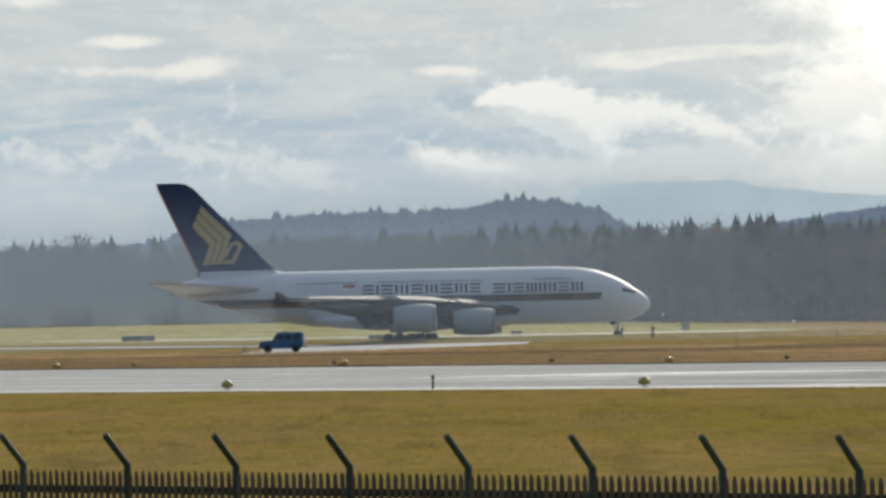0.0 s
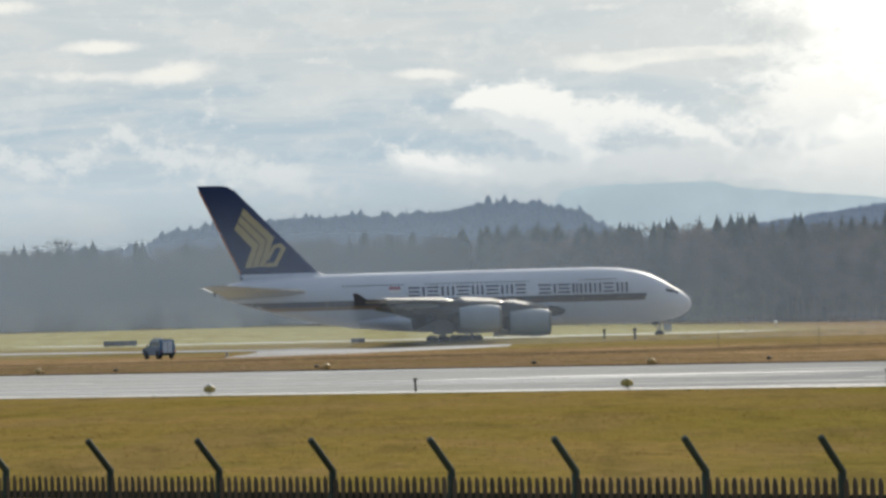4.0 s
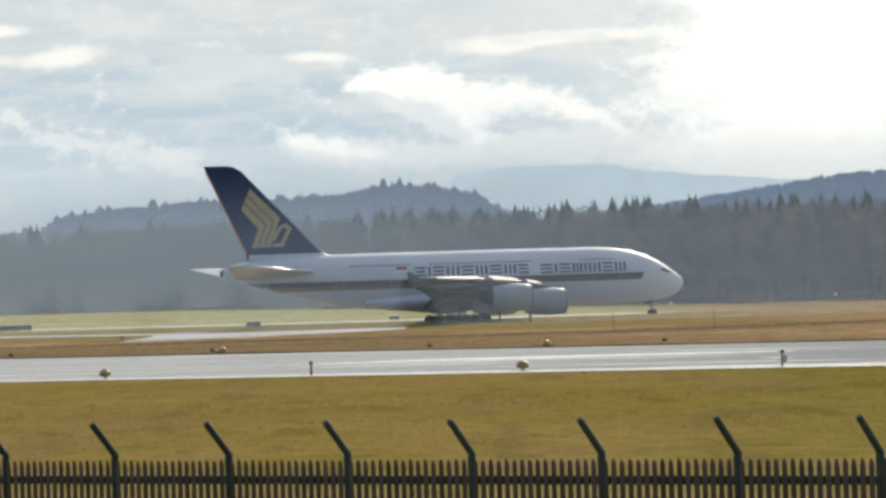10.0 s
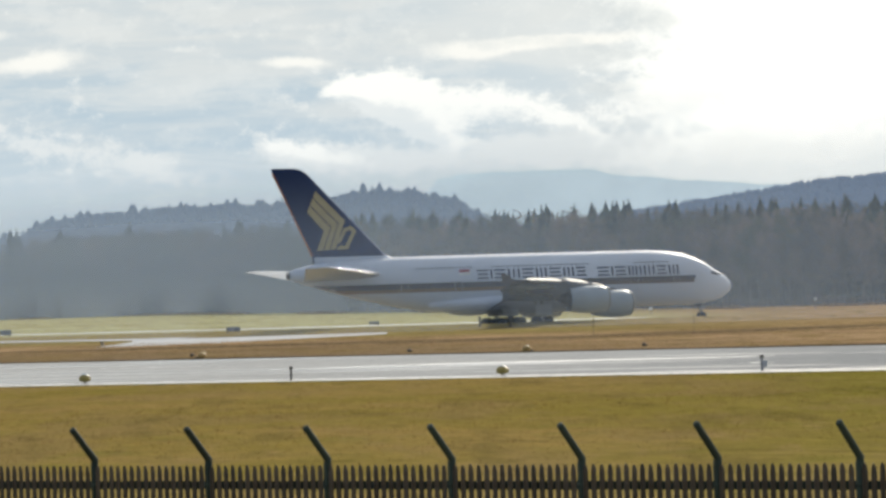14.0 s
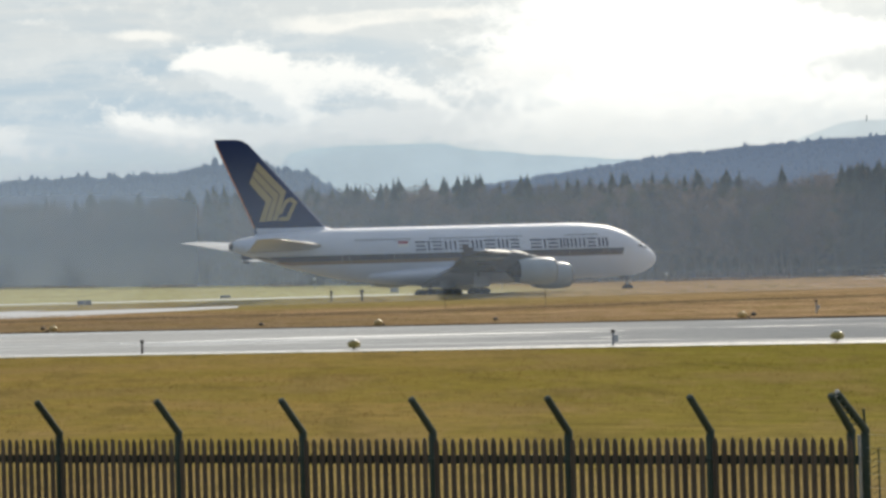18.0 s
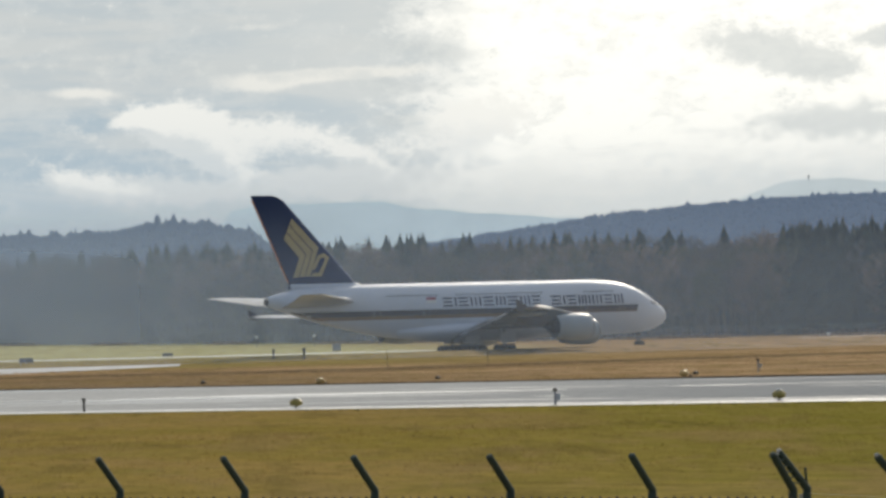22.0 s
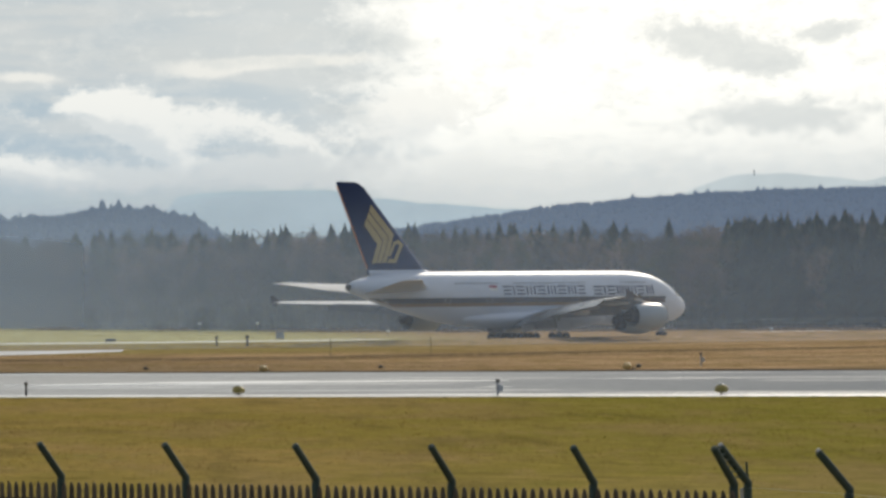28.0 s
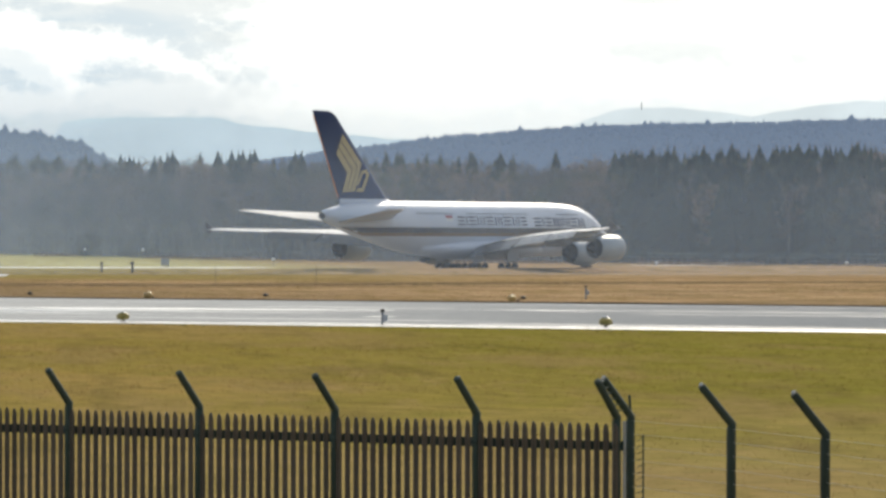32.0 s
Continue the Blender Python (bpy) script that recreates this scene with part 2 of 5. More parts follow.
SHOULDER = surface("sheen_paled_concrete", (0.55, 0.55, 0.53), (0.45, 0.45, 0.43), 0.5, scale=0.06, fine=9, gloss=0.25)
TAXI = surface("damp_concrete", (0.30, 0.30, 0.30), (0.24, 0.24, 0.245), 0.38, scale=0.04, stretch=(0.4, 1.4, 1), fine=9)
shoulder = Nodes(SHOULDER.node_tree)    # the shoulder is wet towards the far end, its sheen put into the pale colour, dry and grey towards the near one
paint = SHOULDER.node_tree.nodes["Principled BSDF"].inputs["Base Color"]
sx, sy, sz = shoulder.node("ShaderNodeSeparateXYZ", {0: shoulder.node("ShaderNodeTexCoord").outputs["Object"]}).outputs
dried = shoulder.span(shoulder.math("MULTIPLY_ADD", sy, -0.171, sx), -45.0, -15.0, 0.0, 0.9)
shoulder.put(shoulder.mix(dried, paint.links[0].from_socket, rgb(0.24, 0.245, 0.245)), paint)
# the sheen of wet bands, put into a near-white base colour
SHEEN = surface("wet_sheen_white", (0.76, 0.76, 0.74), (0.66, 0.66, 0.64), 0.42, scale=0.05, fine=6)
LINE = surface("white_road_paint", (0.78, 0.78, 0.76), (0.62, 0.62, 0.60), 0.35, scale=0.3)
FENCE = surface("dark_green_coating", (0.034, 0.054, 0.045), (0.048, 0.066, 0.055), 0.6, scale=2.0, each=0.2, gloss=0.2)
PALISADE = surface("brown_black_coating", (0.066, 0.05, 0.036), (0.092, 0.068, 0.048), 0.4, scale=2.0, each=0.3)
CAP = surface("galvanised_steel", (0.50, 0.49, 0.46), (0.38, 0.37, 0.35), 0.5, 0.25, scale=6)
CREAM = surface("pale_yellow_marker", (0.58, 0.42, 0.18), (0.46, 0.33, 0.13), 0.5, scale=6, each=0.15)
YELLOW = surface("yellow_lamp_housing", (0.42, 0.33, 0.09), (0.28, 0.22, 0.06), 0.5, scale=6, each=0.2)
DARKPOST = surface("dark_post_paint", (0.055, 0.048, 0.042), (0.09, 0.075, 0.06), 0.6, scale=5)
SIGN = surface("grey_sign_board", (0.24, 0.255, 0.29), (0.19, 0.20, 0.23), 0.55, scale=1.5, each=0.3)
PALE = surface("pale_cabinet_paint", (0.45, 0.46, 0.47), (0.36, 0.37, 0.38), 0.5, scale=2, each=0.2)
LAMPWHITE = surface("white_lamp_head", (0.85, 0.86, 0.85), None, 0.25)
CARBLUE = surface("blue_vehicle_paint", (0.02, 0.13, 0.30), (0.016, 0.10, 0.23), 0.35, scale=1.5, coat=0.3)
CARSILVER = surface("pale_silver_blue_paint", (0.56, 0.66, 0.80), (0.48, 0.58, 0.72), 0.3, scale=1.5, coat=0.6)
BLACK = surface("black_plastic", (0.02, 0.02, 0.022), None, 0.5)
GLASS = surface("tinted_vehicle_glass", (0.02, 0.03, 0.04), None, 0.06, scale=3)
BARK = surface("grey_bark", (0.10, 0.09, 0.082), (0.13, 0.115, 0.10), 0.9, scale=0.5, stretch=(1, 1, 0.3), island=0.15, gloss=0.0)


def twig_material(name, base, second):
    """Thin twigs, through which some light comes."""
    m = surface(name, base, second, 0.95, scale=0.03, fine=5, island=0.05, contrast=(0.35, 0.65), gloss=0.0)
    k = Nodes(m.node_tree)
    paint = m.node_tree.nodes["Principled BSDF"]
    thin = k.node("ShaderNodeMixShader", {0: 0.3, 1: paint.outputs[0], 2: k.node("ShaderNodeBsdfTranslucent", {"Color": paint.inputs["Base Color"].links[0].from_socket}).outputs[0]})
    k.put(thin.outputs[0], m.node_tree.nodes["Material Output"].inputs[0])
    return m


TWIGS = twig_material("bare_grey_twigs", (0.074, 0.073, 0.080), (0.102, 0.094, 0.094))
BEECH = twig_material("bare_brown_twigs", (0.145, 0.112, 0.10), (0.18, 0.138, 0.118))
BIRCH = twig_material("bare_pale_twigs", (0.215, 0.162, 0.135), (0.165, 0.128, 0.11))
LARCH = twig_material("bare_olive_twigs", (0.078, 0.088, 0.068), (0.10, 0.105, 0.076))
NEEDLES = surface("spruce_needles", (0.034, 0.051, 0.050), (0.048, 0.065, 0.059), 0.9, scale=0.08, fine=9, island=0.12, gloss=0.0)
BRUSH = surface("dry_brush", (0.48, 0.40, 0.33), (0.38, 0.32, 0.27), 0.95, scale=0.1, island=0.35, gloss=0.0)
TUFT = surface("dry_grass_blades", (0.22, 0.20, 0.06), (0.13, 0.14, 0.045), 0.9, scale=0.4, island=0.35, gloss=0.0)
# far woods: the blue of the haze is put into their base colours
HILLWOOD = surface("haze_blue_hill_wood", (0.030, 0.046, 0.082), (0.036, 0.053, 0.088), 1.0, scale=0.006, fine=10, island=0.06, gloss=0.0)
RIDGEWOOD = surface("haze_blue_ridge_wood", (0.024, 0.038, 0.072), (0.029, 0.044, 0.078), 1.0, scale=0.005, fine=10, island=0.05, gloss=0.0)
for m, air in ((HILLWOOD, (0.098, 0.132, 0.185)), (RIDGEWOOD, (0.088, 0.122, 0.182))):    # the haze before the far hills, put in as an even glow
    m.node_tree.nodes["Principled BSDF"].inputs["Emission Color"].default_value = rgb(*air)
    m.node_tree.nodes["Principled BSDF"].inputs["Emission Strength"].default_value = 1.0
# the mast's steel, paled to the colour of the haze
HAZED = surface("pale_hazed_steel", (0.6, 0.65, 0.7), None, 0.8)


def grass_material(name="winter_grass", blades=False):
    """Winter grass: olive by the fence, dry and brown past the runway, yellow-green far off."""
    m = bpy.data.materials.new(name)
    m.use_nodes = True
    k = Nodes(m.node_tree)
    shader = m.node_tree.nodes["Principled BSDF"]
    where = k.node("ShaderNodeTexCoord").outputs["Object"]
    x, y, z = k.node("ShaderNodeSeparateXYZ", {0: where}).outputs
    along = k.math("SUBTRACT", k.math("MULTIPLY", x, 0.766), k.math("MULTIPLY", y, 0.643))
    off = k.math("ADD", k.math("MULTIPLY", x, 0.643), k.math("MULTIPLY", y, 0.766))
    strip = k.vec(k.math("MULTIPLY", along, 0.25), off, 0.0)
    patch = k.noise(where, 0.035, 6.0, 0.6)
    mown = k.noise(strip, 0.05, 5.0, 0.6)
    blade = k.noise(where, 1.1, 6.0, 0.7)
    fleck = k.noise(where, 0.22, 5.0, 0.65)
    green = k.mix(k.span(k.math("ADD", k.math("MULTIPLY", patch, 0.5), k.math("MULTIPLY", mown, 0.5)), 0.4, 0.6), rgb(0.245, 0.185, 0.046), rgb(0.31, 0.212, 0.078))
    green = k.mix(k.math("MULTIPLY", k.span(fleck, 0.52, 0.72), 0.5), green, rgb(0.16, 0.16, 0.034))
    green = k.mix(k.span(x, 0.0, 24.0, 0.0, 0.8), green, rgb(0.185, 0.172, 0.03))
    green = k.mix(k.span(k.noise(strip, 0.9, 6.0, 0.72), 0.51, 0.62, 0.0, 0.55), green, rgb(0.33, 0.25, 0.07))
    green = k.mix(k.span(k.noise(strip, 0.5, 6.0, 0.75, 0.4), 0.57, 0.66, 0.0, 0.55), green, rgb(0.10, 0.075, 0.025))
    green = k.mix(k.span(k.math("MULTIPLY_ADD", k.math("SUBTRACT", fleck, 0.5), 60.0, y), 135.0, 88.0, 0.0, 0.6), green, rgb(0.36, 0.265, 0.12))
    brown = k.mix(k.span(k.math("ADD", k.math("MULTIPLY", fleck, 0.4), k.math("MULTIPLY", mown, 0.6)), 0.42, 0.6), rgb(0.395, 0.26, 0.158), rgb(0.475, 0.335, 0.205))
    far = k.mix(k.span(k.noise(strip, 0.02, 4.0, 0.6), 0.42, 0.6), rgb(0.53, 0.52, 0.29), rgb(0.47, 0.44, 0.23))
    wob = k.math("ADD", off, k.math("MULTIPLY", k.math("SUBTRACT", k.noise(strip, 0.03, 4.0, 0.6), 0.5), 60.0))
    colour = k.mix(k.span(wob, 225.0, 250.0), green, brown)
    dark = k.noise(k.vec(k.math("MULTIPLY", along, 0.7), k.math("MULTIPLY", off, 0.55), 4.0), 0.07, 6.0, 0.66)
    colour = k.mix(k.math("MULTIPLY", k.span(dark, 0.48, 0.64, 0.0, 0.6), k.span(off, 235.0, 250.0)), colour, rgb(0.135, 0.10, 0.062))
    colour = k.mix(k.math("MULTIPLY", k.math("MULTIPLY", k.span(wob, 258.0, 272.0), k.span(wob, 350.0, 310.0)), k.span(x, 45.0, -10.0, 0.0, 0.6)), colour, rgb(0.17, 0.125, 0.08))
    olive = k.mix(k.span(mown, 0.4, 0.6), rgb(0.33, 0.255, 0.11), rgb(0.28, 0.225, 0.09))
    colour = k.mix(k.math("MULTIPLY", k.span(wob, 385.0, 430.0), k.span(x, 70.0, 5.0)), colour, olive)
    colour = k.mix(k.math("MULTIPLY", k.span(wob, 560.0, 640.0), k.span(x, 75.0, 15.0)), colour, far)
    colour = k.mix(k.span(k.noise(k.vec(x, k.math("MULTIPLY", y, 0.3), 8.0), 0.13, 5.0, 0.65), 0.48, 0.62, 0.0, 0.55), colour, rgb(0.27, 0.185, 0.085))
    straw = k.noise(k.vec(x, k.math("MULTIPLY", y, 0.2), 2.0), 0.75, 7.0, 0.72)
    colour = k.mix(k.span(straw, 0.52, 0.70, 0.0, 0.55), colour, rgb(0.31, 0.215, 0.10))
    colour = k.mix(k.span(k.noise(k.vec(x, k.math("MULTIPLY", y, 0.2), 6.0), 0.35, 6.0, 0.7), 0.5, 0.66, 0.0, 0.5), colour, rgb(0.13, 0.10, 0.035))
    colour = k.mix(k.span(blade, 0.3, 0.7, 0.0, 0.42), colour, rgb(0.10, 0.088, 0.026))
    k.put(colour, shader.inputs["Base Color"])
    shader.inputs["Roughness"].default_value = 0.95
    shader.inputs["Specular IOR Level"].default_value = 0.0
    k.put(k.node("ShaderNodeBump", {"Strength": 0.8, "Distance": 0.12, "Height": blade}).outputs[0], shader.inputs["Normal"])
    if blades:
        piece = k.node("ShaderNodeNewGeometry").outputs["Random Per Island"]
        colour = k.node("ShaderNodeHueSaturation", {"Hue": k.span(piece, 0.0, 1.0, 0.485, 0.51), "Value": k.span(piece, 0.0, 1.0, 0.7, 1.2), "Color": colour}).outputs[0]
        k.put(colour, shader.inputs["Base Color"])
        thin = k.node("ShaderNodeMixShader", {0: 0.6, 1: shader.outputs[0], 2: k.node("ShaderNodeBsdfTranslucent", {"Color": colour}).outputs[0]})
        k.put(thin.outputs[0], m.node_tree.nodes["Material Output"].inputs[0])
    return m


GRASS = grass_material()
BLADES = grass_material("winter_grass_blades", True)


def runway_material():
    """Damp asphalt, wetter towards the far end, where the sheen is put into a paler base colour, drier and darker
    towards the near one, with wet streaks along it.
    """
    m = bpy.data.materials.new("damp_asphalt")
    m.use_nodes = True
    k = Nodes(m.node_tree)
    shader = m.node_tree.nodes["Principled BSDF"]
    where = k.node("ShaderNodeTexCoord").outputs["Object"]
    x, y, z = k.node("ShaderNodeSeparateXYZ", {0: where}).outputs
    along = k.math("SUBTRACT", k.math("MULTIPLY", x, 0.766), k.math("MULTIPLY", y, 0.643))
    off = k.math("ADD", k.math("MULTIPLY", x, 0.643), k.math("MULTIPLY", y, 0.766))
    streak = k.noise(k.vec(k.math("MULTIPLY", along, 0.12), off, 0.0), 0.16, 6.0, 0.65)
    grain = k.noise(where, 0.9, 5.0, 0.65)
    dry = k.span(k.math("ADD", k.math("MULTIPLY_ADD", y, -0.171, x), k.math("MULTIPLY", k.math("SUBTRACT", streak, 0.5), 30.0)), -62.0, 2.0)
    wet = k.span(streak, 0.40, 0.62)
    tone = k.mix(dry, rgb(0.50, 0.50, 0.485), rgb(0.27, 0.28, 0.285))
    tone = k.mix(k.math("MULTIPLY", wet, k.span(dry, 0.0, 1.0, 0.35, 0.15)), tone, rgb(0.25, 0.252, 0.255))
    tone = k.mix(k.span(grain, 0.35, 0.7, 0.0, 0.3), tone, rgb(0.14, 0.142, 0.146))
    k.put(tone, shader.inputs["Base Color"])
    k.put(k.math("MULTIPLY", k.span(dry, 0.0, 1.0, 1.0, 0.04), k.span(streak, 0.56, 0.68, 0.0, 0.4)), shader.inputs["Specular IOR Level"])
    k.put(k.math("ADD", k.span(dry, 0.0, 1.0, 0.36, 0.5), k.math("MULTIPLY", wet, -0.10)), shader.inputs["Roughness"])
    return m


RUNWAY = runway_material()


def glow_sky():
    m = bpy.data.materials.new("cloud_backdrop")
    m.use_nodes = True
    m.node_tree.nodes.clear()
    k = Nodes(m.node_tree)
    g = k.node("ShaderNodeGroup", node_tree=SKY)
    k.put(k.node("ShaderNodeTexCoord").outputs["Object"], g.inputs[0])
    k.put(k.node("ShaderNodeEmission", {"Color": g.outputs[0], "Strength": 1.0}).outputs[0], k.node("ShaderNodeOutputMaterial").inputs[0])
    return m


CLOUDS = glow_sky()


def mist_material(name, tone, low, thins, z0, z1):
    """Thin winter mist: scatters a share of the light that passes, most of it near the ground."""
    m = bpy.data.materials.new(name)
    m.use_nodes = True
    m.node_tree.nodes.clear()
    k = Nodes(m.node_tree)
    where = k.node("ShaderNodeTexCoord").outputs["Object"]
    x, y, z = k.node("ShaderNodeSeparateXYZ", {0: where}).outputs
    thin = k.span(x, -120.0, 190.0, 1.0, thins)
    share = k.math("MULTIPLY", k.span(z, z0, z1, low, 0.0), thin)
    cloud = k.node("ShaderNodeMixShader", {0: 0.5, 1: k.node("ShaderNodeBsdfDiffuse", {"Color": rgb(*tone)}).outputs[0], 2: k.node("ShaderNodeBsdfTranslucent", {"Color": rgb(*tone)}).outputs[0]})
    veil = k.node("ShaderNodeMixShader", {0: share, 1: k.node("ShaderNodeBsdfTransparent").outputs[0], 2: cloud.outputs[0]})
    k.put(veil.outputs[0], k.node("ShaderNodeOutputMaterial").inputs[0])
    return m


# ---- building helpers ----
def finish(name, bm, material, smooth=False):
    me = bpy.data.meshes.new(name)
    bmesh.ops.recalc_face_normals(bm, faces=bm.faces)
    for f in bm.faces:
        f.smooth = smooth
    bm.to_mesh(me)
    bm.free()
    me.materials.append(material)
    return me


def part(name, bm, material, parent, label="", smooth=False):
    """One mesh object under a thing or a part."""
    ob = new(name, bm if isinstance(bm, bpy.types.Mesh) else finish(name, bm, material, smooth))
    ob.parent = parent
    return tagged(ob, label)


def thing(name, m, label, category, group="", kind=""):
    ob = new(name)
    ob.empty_display_size = 0.5
    ob.matrix_world = m
    return tagged(ob, label, category, group, kind)


def raw(name, verts, faces, material, smooth=False):
    me = bpy.data.meshes.new(name)
    me.from_pydata([tuple(v) for v in verts], [], [tuple(f) for f in faces])
    me.materials.append(material)
    if smooth:
        me.polygons.foreach_set("use_smooth", [True] * len(me.polygons))
    return me


def box(bm, size, at=(0, 0, 0), bevel=0.0, turn=(0, 0, 0)):
    made = bmesh.ops.create_cube(bm, size=1.0, matrix=pose(*at, *turn) @ Matrix.Diagonal((*size, 1)))["verts"]
    if bevel:
        edges = list({e for v in made for e in v.link_edges})
        bmesh.ops.bevel(bm, geom=edges, offset=bevel, segments=2, affect="EDGES", profile=0.5)
    return bm


def rod(bm, p, q, r, r2=None, sides=10):
    p, q = Vector(p), Vector(q)
    m = Matrix.Translation((p + q) / 2) @ (q - p).to_track_quat("Z", "Y").to_matrix().to_4x4()
    bmesh.ops.create_cone(bm, cap_ends=True, segments=sides, radius1=r, radius2=r if r2 is None else r2, depth=(q - p).length, matrix=m)
    return bm


def loft(bm, rings, closed=True, caps=True):
    """Skin over rings of points, all of one length."""
    rows = [[bm.verts.new(p) for p in ring] for ring in rings]
    n = len(rows[0])
    for a, b in zip(rows, rows[1:]):
        for i in range(n if closed else n - 1):
            j = (i + 1) % n
            bm.faces.new((a[i], a[j], b[j], b[i]))
    if caps and closed:
        bm.faces.new(rows[0]), bm.faces.new(rows[-1])
    return bm


def lathe(bm, profile, axis_at=(0, 0, 0), sides=28, along="x"):
    """Turn a profile of (along, radius) about the x axis, or about z."""
    rings = []
    for s, r in profile:
        ring = []
        for i in range(sides):
            c, d = r * math.cos(2 * math.pi * i / sides), r * math.sin(2 * math.pi * i / sides)
            ring.append(Vector(axis_at) + (Vector((s, c, d)) if along == "x" else Vector((c, d, s))))
        rings.append(ring)
    return loft(bm, rings)


# ---- ground, runway, taxiway ----
def terrain(x, y):
    """Height of the ground: a mound under the camera, a dip at the fence, and the level airfield."""
    d = math.hypot(x, y)
    mound = 2.3 * (1 - min(max((d - 6) / 34, 0), 1)) ** 2
    u = min(max((d - 78) / 95, 0), 1)
    dip = -0.95 * (1 - u * u * (3 - 2 * u)) if y > -40 else -0.95
    far = min(max((d - 1500) / 2500, 0), 1)
    rise = min(max((d - 1100) / 500, 0), 1) * min(max((90 - x) / 180, 0), 1) if y > 0 else 0.0
    return mound * 1.4 + dip - 2.0 * far + 2.6 * rise


def build_ground():
    steps = [-4900, -3600, -2400, -1600, -1100, -800, -600, -450, -340, -260, -200, -160, -130, -105, -85, -70, -58, -48, -40, -32, -25, -18, -12, -6]
    xs = steps + [0] + [-s for s in reversed(steps)]
    ys = xs
    verts = [(x, y, terrain(x, y)) for y in ys for x in xs]
    n = len(xs)
    faces = [(j * n + i, j * n + i + 1, (j + 1) * n + i + 1, (j + 1) * n + i) for j in range(n - 1) for i in range(n - 1)]
    ob = new("ground", raw("ground", verts, faces, GRASS, True))
    tagged(ob, "wide airfield of olive and dry brown winter grass", "ground", kind="structure")


def slab(name, corners, z, material, label, category, thick=0.05):
    bm = bmesh.new()
    loft(bm, [[(x, y, -0.6) for x, y in corners], [(x, y, z) for x, y in corners]])
    return tagged(new(name, finish(name, bm, material)), label, category, kind="structure")


build_ground()


def on_line(p, q, s):
    return (p[0] + (q[0] - p[0]) * s, p[1] + (q[1] - p[1]) * s)


# the runway's edges, near and far, as two long lines
NEAR_A, NEAR_B = (-25.1, 255.2), (36.0, 207.6)
FAR_A, FAR_B = (-37.6, 379.0), (51.4, 297.6)


def runway_point(s, across):
    """s runs along the runway from far away to near; across goes from the near edge, 0, to the far edge, 1."""
    return on_line(on_line(NEAR_A, NEAR_B, s), on_line(FAR_A, FAR_B, s), across)


def runway_strip(name, s0, s1, a0, a1, z, material, label, category):
    return slab(name, [runway_point(s0, a0), runway_point(s1, a0), runway_point(s1, a1), runway_point(s0, a1)], z, material, label, category)


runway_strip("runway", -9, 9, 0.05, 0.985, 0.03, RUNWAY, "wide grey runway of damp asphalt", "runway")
runway_strip("runway_shoulder_near", -9, 9, 0.0, 0.048, 0.026, SHOULDER, "wet concrete shoulder of the runway, paled for its sheen", "road edge")
runway_strip("runway_centre_line", -0.6, -0.02, 0.50, 0.512, 0.036, LINE, "worn white centre stripe on the runway", "road marking")
runway_strip("runway_centre_line", 1.25, 1.7, 0.50, 0.512, 0.036, LINE, "worn white centre stripe on the runway", "road marking")
# wet bands whose bright sheen is painted on thin slabs
slab("sheen_band", [runway_point(s, q) for s, q in ((0.27, 0.39), (0.33, 0.425), (0.41, 0.465), (0.52, 0.488), (0.69, 0.545), (0.69, 0.555), (0.6, 0.553), (0.5, 0.535), (0.42, 0.512), (0.35, 0.463), (0.27, 0.40))], 0.036, SHEEN, "wet band on the runway, its bright sheen painted", "wet patch")
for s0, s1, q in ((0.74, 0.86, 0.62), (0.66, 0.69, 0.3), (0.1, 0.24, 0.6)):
    slab("sheen_band", [runway_point(s, v) for s, v in ((s0, q), ((s0 + s1) / 2, q - 0.007), (s1, q + 0.008), ((s0 + s1) / 2, q + 0.008))], 0.036, SHEEN, "narrow wet streak on the runway, its sheen painted", "wet patch")
runway_strip("runway_edge_line", -9, 9, 0.051, 0.056, 0.036, LINE, "white edge stripe along the runway", "road marking")

# turf verge past the runway with its dark edge, and a shallow ditch in the brown grass
TURF = surface("bare_dark_turf", (0.10, 0.076, 0.05), (0.19, 0.14, 0.085), 0.95, scale=0.07, fine=7, bump=0.05, gloss=0.0)
verge = bmesh.new()
rings = []
for q in range(60):
    s = -3.0 + 0.12 * q
    e = 0.99 + 0.006 * math.sin(9.1 * s) + 0.004 * math.sin(23.0 * s)
    rings.append([(*runway_point(s, e), -0.3), (*runway_point(s, e), 0.10 + 0.03 * math.sin(31 * s)), (*runway_point(s, e + 0.012), 0.13), (*runway_point(s, e + 0.03), -0.3)])
tagged(new("turf_edge", finish("turf_edge", loft(verge, rings), TURF)), "dark uneven turf edge along the runway", "ground", kind="structure")
slab("ditch", [(-150, 520), (-49, 484), (-23, 462), (0, 448), (14, 446), (38, 462), (75, 486), (140, 520), (140, 531), (75, 504), (38, 496), (14, 476), (0, 484), (-23, 496), (-49, 502), (-150, 534)], 0.02, TURF, "dark furrow across the brown grass", "ground")

# the taxiway fans out from the left and ends in the grass; two pale strips run behind it
slab("taxiway", [(-39, 521), (-40, 600), (-42, 628), (-55, 660), (-69, 684), (-150, 812), (-150, 850), (-71, 716), (-56, 686), (-42, 660), (-30, 676), (-8, 664), (40, 684), (80, 716), (86, 706), (45, 668), (-6.5, 650), (-6.5, 592), (-26, 533)], 0.02, TAXI, "grey damp concrete taxiway ending in grass", "taxiway")
slab("taxiway_strip", [(-420, 1500), (-160, 1080), (-91, 925), (-42, 850), (-1, 815), (20, 812), (34, 810), (40, 818), (36, 832), (20, 842), (0, 848), (-42, 884), (-95, 968), (-165, 1120), (-420, 1560)], 0.02, SHOULDER, "pale concrete taxiway across the grass", "taxiway")

